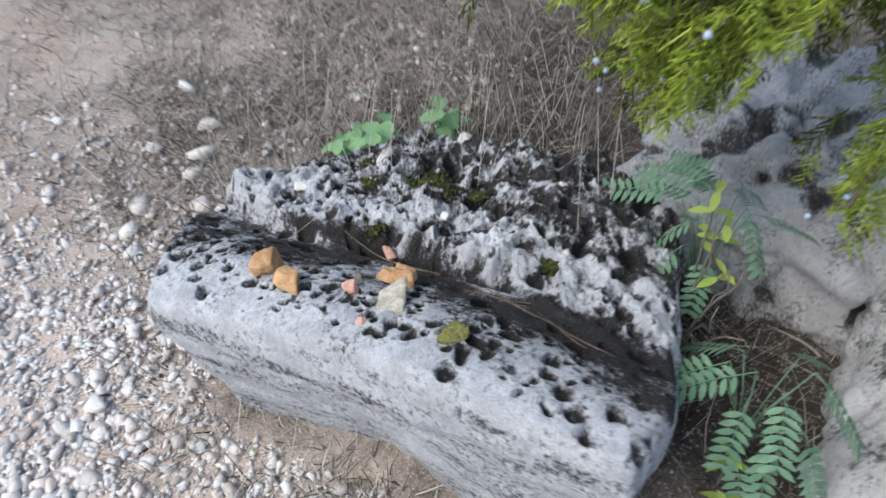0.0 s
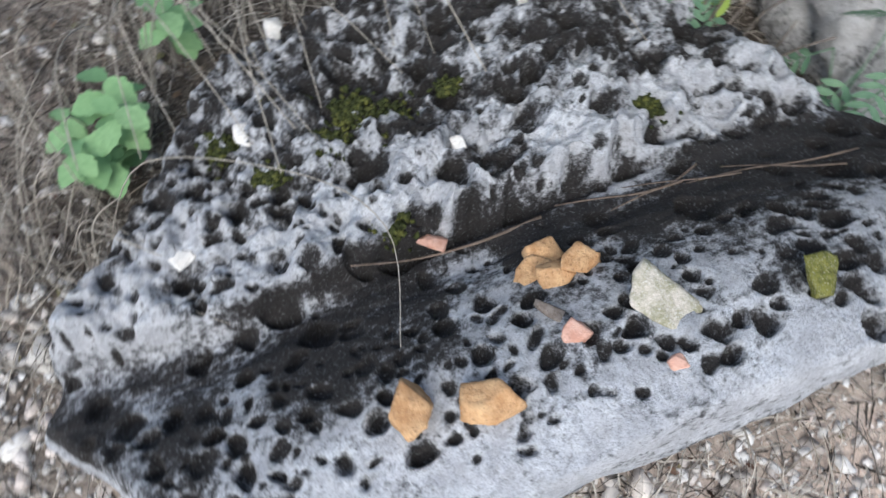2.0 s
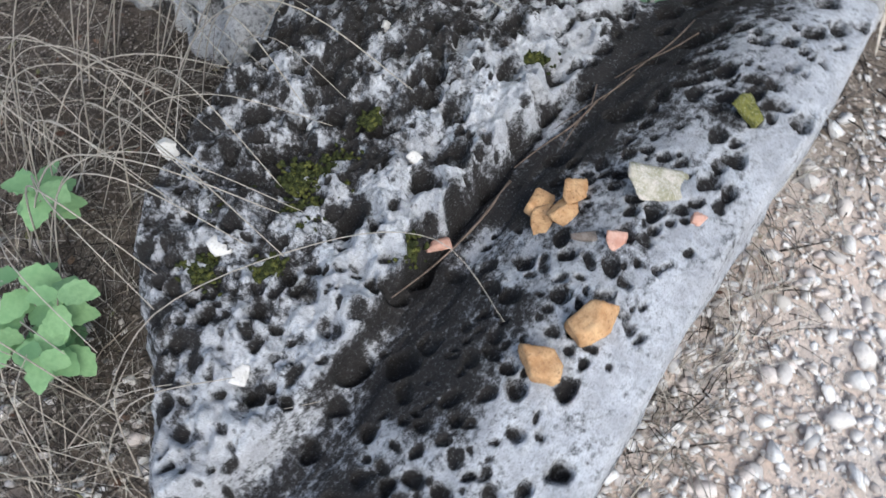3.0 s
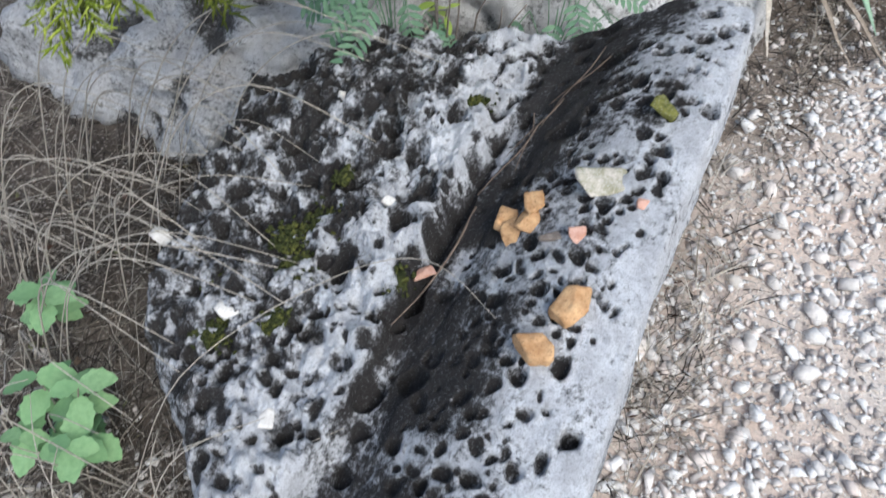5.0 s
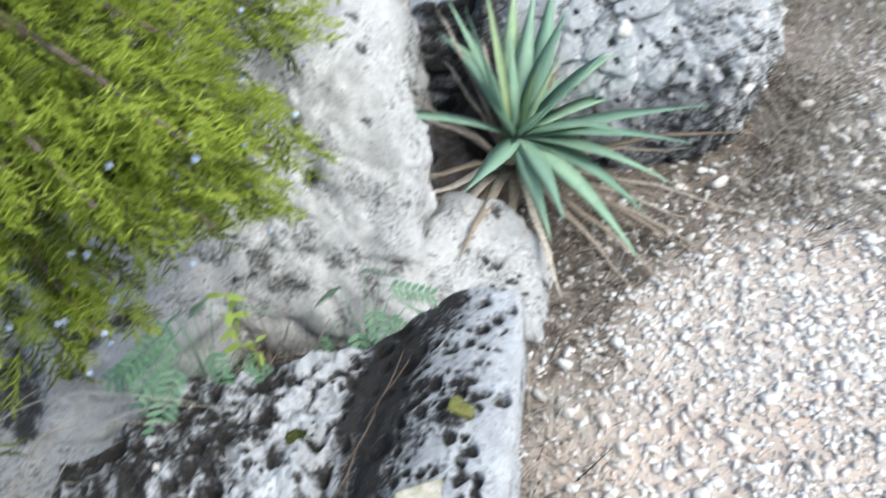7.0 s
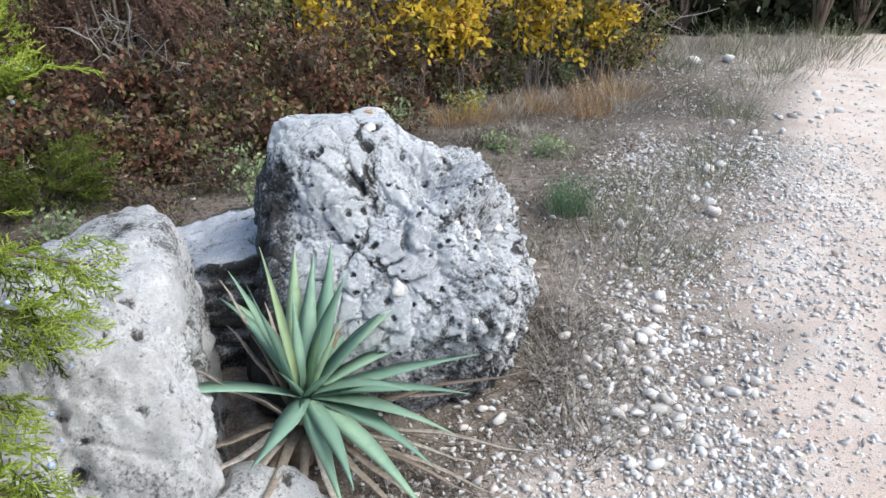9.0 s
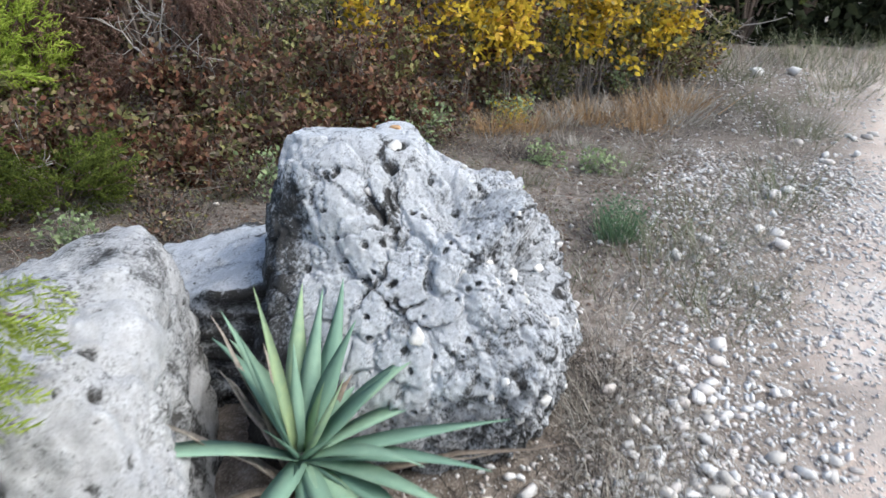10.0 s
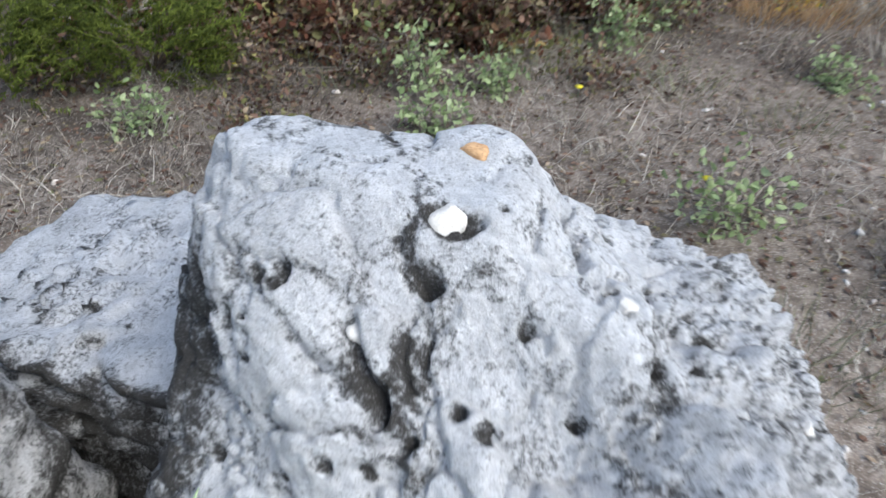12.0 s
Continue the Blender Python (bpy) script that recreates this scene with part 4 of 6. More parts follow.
# ---- yucca ----
def build_yucca():
    root = new("yucca")
    root.location = (-0.585, 0.955, float(ground_z(-0.585, 0.955)))
    tagged(root, "green yucca rosette with sword-shaped leaves between pale boulders", "yucca")
    rng = np.random.default_rng(33)
    hub = Vector((0.025, 0, 0.27))
    # heading in degrees from east, rise in degrees, length
    green = [(166, 80, 0.50), (107, 52, 0.55), (90, 56, 0.52), (66, 54, 0.58), (33, 44, 0.60), (30, 22, 0.54), (-24, 36, 0.46), (0, 20, 0.56), (-9, 18, 0.53), (-29, 18, 0.50), (-32, 10, 0.50), (-51, 8, 0.58), (-65, 10, 0.52),
             (-76, 12, 0.50), (-94, 14, 0.42), (-150, 32, 0.68), (127, 40, 0.50), (138, 48, 0.50), (60, 64, 0.44), (58, 36, 0.52), (50, 14, 0.48), (112, 72, 0.30), (40, 80, 0.24), (-29, 67, 0.34), (-154, 72, 0.42), (-60, 50, 0.26), (150, 60, 0.46), (-110, 60, 0.22), (15, 50, 0.40)]
    for az, el, ln in green:
        az, el = radians(az), radians(el)
        h = Vector((math.cos(az), math.sin(az), 0))
        pts, ws = [], []
        sag = rng.uniform(0.10, 0.45) * math.cos(el)
        swing, ln = rng.normal(0, 0.05), ln * rng.uniform(0.93, 1.1)
        broad = rng.uniform(0.056, 0.070) * (0.6 if ln < 0.35 else 1.0)
        for i in range(12):
            s = i / 11
            p = hub + h * (0.014 + math.cos(el) * ln * s) + Vector((0, 0, math.sin(el) * ln * s - sag * ln * s * s))
            pts.append(p + h.cross(Vector((0, 0, 1))) * swing * s * s)
            ws.append(broad * (0.62 + 0.38 * math.sin(math.pi * min(s * 1.15, 1) ** 0.9)) * (1 - max(s - 0.45, 0) / 0.55) ** 0.75 + 0.0015)
        part("leaf", mesh_of("leaf", *blade(pts, ws, (0, 0, 1) if el < 1.1 else tuple(-h), 0.26, 0.12), M_YUCCA), root)
    dead = [(20, 3, 0.52), (-30, -4, 0.55), (-15, -6, 0.50), (175, 30, 0.42), (152, 52, 0.40), (-70, -9, 0.50), (-110, -8, 0.42), (-135, -6, 0.42), (-160, -5, 0.40), (60, 58, 0.46), (-50, -9, 0.52), (125, 60, 0.42), (-85, -10, 0.34), (-128, -4, 0.48), (-5, -8, 0.46), (-40, -10, 0.58), (-150, 6, 0.36), (140, 40, 0.36), (-155, 48, 0.50), (2, 20, 0.68), (-10, 2, 0.66), (-22, -9, 0.62), (-122, 14, 0.45), (-115, 0, 0.48), (148, 60, 0.56), (-100, 4, 0.46)]
    for az, el, ln in dead:
        az, el = radians(az), radians(el)
        h = Vector((math.cos(az), math.sin(az), 0))
        sag = 0.12 if el > 0 else 0.05
        pts = [hub - Vector((0, 0, 0.09)) + h * (0.02 + math.cos(el) * 1.12 * ln * i / 7) + Vector((0, 0, math.sin(el) * ln * i / 7 - sag * ln * (i / 7) ** 2 + 0.008 * math.sin(i * 1.9 + az))) for i in range(8)]
        pts = [Vector((p.x, p.y, max(p.z, 0.022 + 0.055 * p.x))) for p in pts]
        ws = [0.032 * (1 - (i / 7) ** 2) + 0.002 for i in range(8)]
        part("dead_leaf", mesh_of("dead_leaf", *blade(pts, ws, (0.2, 0.1, 1), 0.7, 0.2), M_DEAD), root, "withered tan leaf")
    part("stem", mesh_of("stem", *tube([(0, 0, -0.02), (0, 0, 0.14), (0, 0, 0.24)], [0.05, 0.045, 0.02], 10), M_DEAD), root, "short stem clothed in dead leaf bases")


build_yucca()


# ---- juniper over the rocks ----
def spray_shape(seed, spread=1.0, sides=12, subs=3, fat=1.3):
    """A flat branched juniper spray about 1 long, of many short scale twigs."""
    rng = np.random.default_rng(seed)
    verts, faces = [], []

    def spike(p, d, ln, w):
        d = d / np.linalg.norm(d)
        a = np.cross(d, (0.3, 0.2, 1.0))
        a /= np.linalg.norm(a)
        b = np.cross(d, a)
        n = len(verts)
        verts.extend([p + a * w, p - a * w * 0.5 + b * w * 0.87, p - a * w * 0.5 - b * w * 0.87, p + d * ln])
        faces.extend([(n, n + 1, n + 3), (n + 1, n + 2, n + 3), (n + 2, n, n + 3)])

    spike(np.zeros(3), np.array((1.0, 0, 0)), 1.0, 0.016)
    for i in range(sides):
        s = 0.08 + 0.9 * i / sides
        side = 1 if i % 2 else -1
        d = np.array((0.75, side * rng.uniform(0.5, 0.95) * spread, rng.normal(0, 0.35)))
        d /= np.linalg.norm(d)
        ln = (0.48 - 0.30 * s) * rng.uniform(0.7, 1.2)
        p0 = np.array((s, 0, 0.0))
        spike(p0, d, ln, 0.015 * fat)
        for j in range(subs):
            t = 0.2 + 0.75 * j / subs
            e = d * 0.8 + np.array((0.35, 0, 0)) + rng.normal(0, 0.42, 3)
            spike(p0 + d * ln * t, e, rng.uniform(0.07, 0.16) * fat, 0.017 * fat)
    return np.array(verts), np.array(faces)


SPRAYS = [spray_shape(500 + k) for k in range(7)]
PLAIN_SPRAYS = [spray_shape(520 + k, 1.0, 7, 1, 2.2) for k in range(5)]


def spray_cloud(name, at, way, size, mat, seed, shapes=None):
    """Sprays at points, each growing along its own direction."""
    rng = np.random.default_rng(seed)
    vs, fs, n = [], [], 0
    shapes = shapes or SPRAYS
    pick = rng.integers(0, len(shapes), len(at))
    for k, (tv, tf) in enumerate(shapes):
        idx = np.where(pick == k)[0]
        if not len(idx):
            continue
        x = way[idx] / np.linalg.norm(way[idx], axis=1)[:, None]
        h = rng.normal(size=(len(idx), 3)) * 0.6 + (0, 0, 1)
        y = np.cross(h, x)
        y /= np.linalg.norm(y, axis=1)[:, None]
        z = np.cross(x, y)
        r = np.stack([x, y, z], 2)
        q = np.einsum("nij,kj->nki", r, tv) * size[idx][:, None, None] + at[idx][:, None, :]
        vs.append(q.reshape(-1, 3))
        fs.append((tf[None] + (n + np.arange(len(idx)) * len(tv))[:, None, None]).reshape(-1, 3))
        n += len(tv) * len(idx)
    return mesh_of(name, np.concatenate(vs), np.concatenate(fs), mat, False)


def build_juniper():
    foot = Vector((-2.15, 0.25, float(ground_z(-2.15, 0.25)) - 0.03))
    root = new("juniper_tree")
    root.location = foot
    tagged(root, "yellow-green juniper with blue berries overhanging the boulders", "juniper tree")
    trunk = [Vector((0, 0, 0)), Vector((0.05, 0.02, 0.4)), Vector((-0.03, 0.06, 0.9)), Vector((0.02, 0.03, 1.5)), Vector((0.0, 0.0, 2.3))]
    part("trunk", mesh_of("trunk", *tube(trunk, [0.09, 0.075, 0.065, 0.045, 0.015], 10), M_BARK), root, "shaggy brown bark trunk")
    rng = np.random.default_rng(44)
    # tips of the boughs
    tips = [(-0.83, -0.30, 0.96), (-0.80, -0.38, 1.02), (-0.90, -0.40, 0.90), (-0.84, -0.22, 0.90), (-0.86, -0.30, 0.84), (-0.80, -0.20, 0.92), (-0.95, 0.05, 0.64), (-1.10, -0.27, 0.68), (-1.08, -0.36, 0.64), (-0.98, -0.64, 0.86), (-1.03, -0.78, 0.84), (-1.15, -0.55, 0.82), (-1.05, 0.28, 0.74), (-0.95, 0.50, 0.98), (-0.96, 0.36, 0.90), (-1.1, 0.64, 1.40),
            (-0.90, -0.46, 0.98), (-1.0, 0.15, 0.95), (-1.0, -0.10, 1.05), (-1.15, -0.35, 1.15), (-1.2, 0.35, 1.25), (-1.25, -0.62, 1.12), (-1.35, -0.75, 0.95), (-1.5, -0.5, 1.4), (-1.3, 0.1, 1.5), (-1.6, 0.9, 1.3), (-2.4, 0.9, 1.3), (-2.9, 0.2, 1.2), (-2.5, -0.5, 1.1), (-1.9, -0.6, 1.6), (-2.0, 0.5, 2.3), (-2.3, 0.1, 2.4), (-1.7, 0.2, 1.9), (-1.95, -0.75, 1.0), (-1.25, -0.2, 0.82), (-1.3, 0.05, 0.72)]
    at, way, size = [], [], []
    twigs = []
    for k, tip in enumerate(tips):
        end = Vector(tip) - foot
        start = Vector((0.02, 0.03, min(1.9, 0.35 + 0.75 * end.z)))
        mid = (start + end) / 2 + Vector((0, 0, 0.10 * (end - start).length))
        pts = []
        for i in range(9):
            s = i / 8
            pts.append((1 - s) ** 2 * start + 2 * s * (1 - s) * mid + s * s * end)
        part("bough", mesh_of("bough", *tube(pts, [0.010 * (1 - 0.85 * i / 8) + 0.0015 for i in range(9)], 6), M_BARK), root)
        total = (end - start).length
        for i in range(150 if k < 25 else 30):
            s = 1 - 0.75 * rng.random() ** 1.3
            p = (1 - s) ** 2 * start + 2 * s * (1 - s) * mid + s * s * end
            d = (end - mid).normalized()
            off = Vector(rng.normal(0, 1, 3)) * (0.035 + 0.10 * (1 - s))
            off.z *= 0.7
            at.append(p + off - d * 0.05)
            way.append(d * 0.9 + Vector(rng.normal(0, 0.45, 3)) + Vector((0, 0, -0.25)))
            size.append(rng.uniform(0.05, 0.11))
    at, way, size = np.array(at), np.array(way), np.array(size)
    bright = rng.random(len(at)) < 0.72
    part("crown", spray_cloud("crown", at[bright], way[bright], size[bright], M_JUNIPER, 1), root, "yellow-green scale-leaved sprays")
    # inner sprays get the darker material, so their shade is in the colour
    part("inner_crown", spray_cloud("inner_crown", at[~bright] - (0.05, 0, 0.03), way[~bright], size[~bright] * 1.1, M_JUNIPER_DARK, 2), root, "inner sprays, shade put into their darker olive colour")
    d, tri = ball(2)
    berry = mesh_of("berry", d * 0.0055, tri, M_BERRY)
    for k in range(34):
        tip = Vector(tips[int(rng.integers(0, 20))]) - foot
        for j in range(int(rng.integers(1, 3))):
            b = part("berry", berry, root, "dusty blue berry" if k == 0 and j == 0 else "")
            b.location = tip + Vector((-0.05, 0, 0)) + Vector(rng.normal(0, 0.05, 3)) + Vector((0.012 * j, 0.004, 0))


build_juniper()


# ---- small green plants ----
def leaf_shape(ln, wd, droop=0.15, lobes=0.0):
    """A broad leaf along x with a folded midrib and a toothed outline."""
    verts, faces = [], []
    n = 9
    for i in range(n):
        s = i / (n - 1)
        w = wd * 0.5 * math.sin(math.pi * min(s * 0.93 + 0.06, 1)) ** 0.8 * (1 + lobes * (1 if i % 2 else -1))
        z = -droop * ln * s * s
        verts += [(ln * s, -w, z + 0.16 * w), (ln * s, 0, z), (ln * s, w, z + 0.16 * w)]
    for i in range(n - 1):
        a = 3 * i
        faces += [(a, a + 1, a + 4, a + 3), (a + 1, a + 2, a + 5, a + 4)]
    return verts, faces


SAGE_LEAF = [mesh_of("leaf", *leaf_shape(0.062, 0.046, 0.25, 0.10), M_SAGE), mesh_of("leaf", *leaf_shape(0.045, 0.034, 0.15, 0.10), M_SAGE)]
LIME_LEAF = [mesh_of("leaf", *leaf_shape(0.042, 0.017, 0.2, 0.0), M_LIME), mesh_of("leaf", *leaf_shape(0.030, 0.012, 0.1, 0.0), M_LIME)]


def leafy_plant(name, at, stems, leaves, per, label, category, seed, mat=None, group=""):
    """A small herb: stems given by their tips, with pairs of leaves up each."""
    rng = np.random.default_rng(seed)
    root = new(name)
    root.location = at
    tagged(root, label, category, group)
    for tip in stems:
        tip = Vector(tip)
        pts = [tip * (i / 5) + Vector((0, 0, 0.10 * tip.length * math.sin(math.pi * i / 5))) for i in range(6)]
        part("stem", mesh_of("stem", *tube(pts, [0.0026 - 0.0003 * i for i in range(6)], 5), mat or M_TWIG), root)
        for j in range(per):
            s = 1.0 - 0.16 * (j // 2)
            a = rng.uniform(0, 1) + math.pi * (j % 2) + (j // 2) * 1.57
            lf = part("leaf", leaves[0 if j > 1 else int(rng.integers(0, 2))], root)
            i = max(0, min(4, int(s * 5) - 1))
            p = pts[i].lerp(pts[i + 1], min(1.0, s * 5 - i))
            lf.matrix_basis = Matrix.Translation(p) @ Euler((rng.normal(0, 0.25), rng.uniform(-0.35, 0.35), a)).to_matrix().to_4x4()
    return root


def gz(x, y):
    return float(ground_z(x, y))


leafy_plant("seedling", (-1.17, -1.10, gz(-1.17, -1.10)), [(0.07, -0.02, 0.20), (0.02, 0.06, 0.22), (-0.04, -0.05, 0.15), (0.05, 0.01, 0.13), (-0.07, 0.04, 0.19)], SAGE_LEAF, 8, "soft green broad-leaved seedling in dry grass beside the boulder", "seedling", 1)
leafy_plant("seedling", (-1.36, -0.96, gz(-1.36, -0.96)), [(0.03, 0.02, 0.22), (-0.03, 0.03, 0.17)], SAGE_LEAF, 6, "smaller soft green seedling in dry grass", "seedling", 2)
leafy_plant("sprig", (-0.985, -0.125, 0.24), [(-0.01, -0.01, 0.305), (-0.03, 0.02, 0.22), (-0.01, 0.05, 0.12)], LIME_LEAF, 5, "thin sprig with bright lime-green leaves behind the boulder", "herb", 3)
leafy_plant("sprig", (-0.70, 0.06, 0.14), [(0.02, -0.01, 0.16), (0.07, 0.02, 0.10)], LIME_LEAF, 4, "small lime-green sprig in a crevice", "herb", 4)


def pinnate_leaf(ln, pairs):
    pieces = [tube([(0, 0, 0), (ln * 0.5, 0, 0.02 * ln), (ln, 0, -0.10 * ln)], [0.0012, 0.001, 0.0006], 4)]
    for i in range(pairs):
        s = 0.22 + 0.75 * i / (pairs - 1)
        for side in (-1, 1):
            v, f = leaf_shape(0.031, 0.011, 0.2)
            a = side * radians(62)
            z0 = -0.10 * ln * s * s
            pieces.append(([(ln * s + x * math.cos(a) - y * math.sin(a), x * math.sin(a) + y * math.cos(a), z0 + z) for x, y, z in v], f))
    return join(pieces)


PINNATE = [mesh_of("pinnate_leaf", *pinnate_leaf(0.15, 8), M_PINNATE, False), mesh_of("pinnate_leaf", *pinnate_leaf(0.12, 7), M_PINNATE, False)]


def pinnate_plant(at, leaves, seed, label):
    rng = np.random.default_rng(seed)
    root = new("pinnate_herb")
    root.location = at
    tagged(root, label, "herb")
    for k, (az, height, reach) in enumerate(leaves):
        a = radians(az)
        tip = Vector((math.cos(a) * reach, math.sin(a) * reach, height))
        pts = [Vector((0, 0, 0)), tip * 0.5 + Vector((0, 0, 0.03)), tip]
        part("stalk", mesh_of("stalk", *tube(pts, [0.0018, 0.0015, 0.0011], 5), M_PINNATE), root)
        lf = part("pinnate_leaf", PINNATE[k % 2], root)
        lf.matrix_basis = Matrix.Translation(tip) @ Euler((rng.normal(0, 0.3), rng.uniform(0.2, 0.8), a + rng.normal(0, 0.3))).to_matrix().to_4x4()
    return root


pinnate_plant((-1.09, -0.13, 0.17), [(-70, 0.20, 0.05), (-110, 0.24, 0.05), (-150, 0.26, 0.04), (-30, 0.26, 0.05), (160, 0.28, 0.05), (60, 0.30, 0.05), (-90, 0.30, 0.03), (-50, 0.15, 0.07), (-130, 0.16, 0.07), (10, 0.2, 0.07), (-80, 0.27, 0.08), (-20, 0.22, 0.10), (120, 0.24, 0.06), (-160, 0.22, 0.08), (-100, 0.33, 0.02)], 5, "blue-green pinnate-leaved herb in the gap behind the boulder")
pinnate_plant((-0.80, 0.06, 0.14), [(-60, 0.20, 0.06), (-20, 0.24, 0.06), (-100, 0.18, 0.06), (30, 0.28, 0.05), (90, 0.30, 0.05), (0, 0.14, 0.09), (-40, 0.28, 0.04), (150, 0.26, 0.05), (-75, 0.26, 0.07), (15, 0.22, 0.10), (-130, 0.22, 0.07), (60, 0.20, 0.09)], 6, "blue-green pinnate-leaved herb between two boulders")


def bare_stems(name, at, tips, mat, radius, label, category):
    root = new(name)
    root.location = at
    tagged(root, label, category)
    rng = np.random.default_rng(int(abs(at[0]) * 1000))
    for t in tips:
        t = Vector(t)
        pts = [t * (i / 6) + Vector(rng.normal(0, 0.008, 3)) * (1 if 0 < i < 6 else 0) for i in range(7)]
        part("stem", mesh_of("stem", *tube(pts, [radius * (1 - 0.1 * i) for i in range(7)], 5), mat), root)
    return root


bare_stems("dead_weed", (-0.95, -0.10, 0.16), [(-0.02, -0.02, 0.34), (0.03, 0.03, 0.30), (0.07, 0.04, 0.24), (-0.05, 0.05, 0.30), (0.12, 0.02, 0.20), (0.16, 0.05, 0.17), (0.10, 0.10, 0.22)], M_TWIG, 0.0035, "thin dark dead stems in the gap behind the boulder", "dead weed")


# ---- moss ----
def moss_patch(x, y, reach, seed):
    rng = np.random.default_rng(seed)
    n = 220
    p = rng.normal(0, reach / 2, (n, 2))
    at = np.stack([p[:, 0], p[:, 1], slab_top(x + p[:, 0], y + p[:, 1]) - on_slab(x, y) - 0.012 + 0.006 * rng.random(n)], 1)
    me = scatter_mesh("moss", [angular(1, 700 + k, 5, 0.9) for k in range(3)], at, rng.uniform(0.004, 0.010, n), rng.uniform(0, 6, n), M_MOSS, 0.5, seed)
    thing("moss_cushion", me, (x, y, on_slab(x, y)), "dark olive moss cushion in hollows of the boulder", "moss", "moss on the boulder")


for k, (mx, my, mr) in enumerate([(-0.92, -0.57, 0.014), (-0.905, -0.66, 0.035), (-0.945, -0.70, 0.030), (-0.80, -0.345, 0.030), (-1.00, -0.80, 0.035), (-0.96, -0.88, 0.030), (-0.88, -0.83, 0.020), (-0.90, -0.74, 0.025), (-0.74, -0.70, 0.018)]):
    moss_patch(mx, my, mr, 600 + k)


# ---- dry grass ----
def build_thatch():
    rng = np.random.default_rng(71)
    n = 38000
    x, y = rng.uniform(-2.3, -0.25, n) + rng.normal(0, 0.25, n), rng.uniform(-1.9, 0.22, n) + rng.normal(0, 0.25, n)
    edge = fbm(np.stack([x, y, 0 * x], 1), 0.35, 3, 500)
    keep = ~inside_slab(x + 0.02, y) & (((x < -0.62) & (rng.random(n) < 0.55 + 0.5 * edge + 0.35 * (x < -1.0))) | ((x < -0.45) & (y < -1.02) & (rng.random(n) < 0.12)))
    keep &= ~((x > -2.05) & (x < -1.27) & (y > -0.42))
    x, y = x[keep], y[keep]
    base = np.stack([x, y, ground_z(x, y) - 0.004], 1)
    half = rng.random(len(x)) < 0.80
    thing("dark_thatch", strands("dark_thatch", base[half], rng.uniform(0.05, 0.22, half.sum()), M_THATCH, 1, (0.06, 0.5), (0.4, 1.0), (0.2, 0.95), 0.0034, None, 4), (0, 0, 0), "matted dark brown dead grass beside the boulder", "dry grass", kind="stuff")
    thing("dry_grass", strands("dry_grass", base[~half], rng.uniform(0.08, 0.30, (~half).sum()), M_STRAW, 2, (0.12, 0.85), (0.3, 0.9), (0.2, 0.95), 0.0024, None, 4), (0, 0, 0), "pale dry grass blades lying beside the boulder", "dry grass", kind="stuff")
    # thinner dry grass on the open ground to the south-west
    n = 26000
    x, y = rng.normal(-1.75, 0.75, n), rng.normal(-2.1, 0.65, n)
    keep = rng.random(n) < np.clip(0.55 + 0.8 * fbm(np.stack([x, y, 0 * x], 1), 0.4, 3, 505), 0.05, 1)
    keep &= ~inside_slab(x, y) & (x < -0.5) & (y < -1.0)
    x, y = x[keep], y[keep]
    base = np.stack([x, y, ground_z(x, y) - 0.004], 1)
    half = rng.random(len(x)) < 0.4
    thing("dark_thatch", strands("dark_thatch", base[half], rng.uniform(0.05, 0.20, half.sum()), M_THATCH, 5, (0.1, 0.6), (0.3, 1.0), (0.2, 0.9), 0.0038, None, 4), (0, 0, 0), "thin brown dead grass on open stony ground", "dry grass", kind="stuff")
    thing("dry_grass", strands("dry_grass", base[~half], rng.uniform(0.08, 0.26, (~half).sum()), M_STRAW, 6, (0.2, 0.9), (0.2, 0.9), (0.2, 0.8), 0.0028, None, 4), (0, 0, 0), "pale dry grass on open stony ground", "dry grass", kind="stuff")
    n = 5200
    y = rng.uniform(0.05, 1.9, n)
    x = gravel_edge(y) - 0.02 - 0.42 * rng.random(n) ** 1.2
    keep = rng.random(n) < np.clip(0.6 + 0.7 * fbm(np.stack([x, y, 0 * x], 1), 0.3, 3, 507), 0.1, 1)
    x, y = x[keep], y[keep]
    base = np.stack([x, y, ground_z(x, y) - 0.004], 1)
    thing("dark_thatch", strands("dark_thatch", base, rng.uniform(0.05, 0.18, len(x)), M_THATCH, 7, (0.08, 0.5), (0.4, 1.0), (0.2, 0.9), 0.0034, None, 4), (0, 0, 0), "matted brown dead grass between boulders and gravel", "dry grass", kind="stuff")
    # thin grass along the foot of the rocks and towards the wood
    n = 66000
    y = np.where(rng.random(n) < 0.2, rng.uniform(-1.0, 2.1, n), rng.uniform(2.1, 7.5, n))
    left = np.where(y < 0.9, -0.45, np.where(y < 2.1, 0.15, -2.8))
    right = np.where(y < 0.9, -0.22, np.where(y < 2.1, 0.75, 0.55 + 0.36 * y))
    x = left + (right - left) * rng.random(n)
    keep = rng.random(n) < np.clip(0.55 + 0.7 * fbm(np.stack([x, y, 0 * x], 1), 0.5, 3, 510), 0.05, 1)
    keep &= ~((x < -0.3) & (y > 0.1) & (y < 2.2)) & ~((y < 0.9) & (rng.random(n) < 0.72))
    keep &= ~((x < 0.25) & (x > -0.75) & (y > 1.15) & (y < 2.0))
    x, y = x[keep], y[keep]
    base = np.stack([x, y, ground_z(x, y) - 0.004], 1)
    half = rng.random(len(x)) < 0.50
    thing("dark_thatch", strands("dark_thatch", base[half], rng.uniform(0.04, 0.16, half.sum()), M_THATCH, 3, (0.08, 0.6), (0.3, 1.0), (0.2, 0.9), 0.0042, None, 3), (0, 0, 0), "thin brown dead grass and litter by the track", "dry grass", kind="stuff")
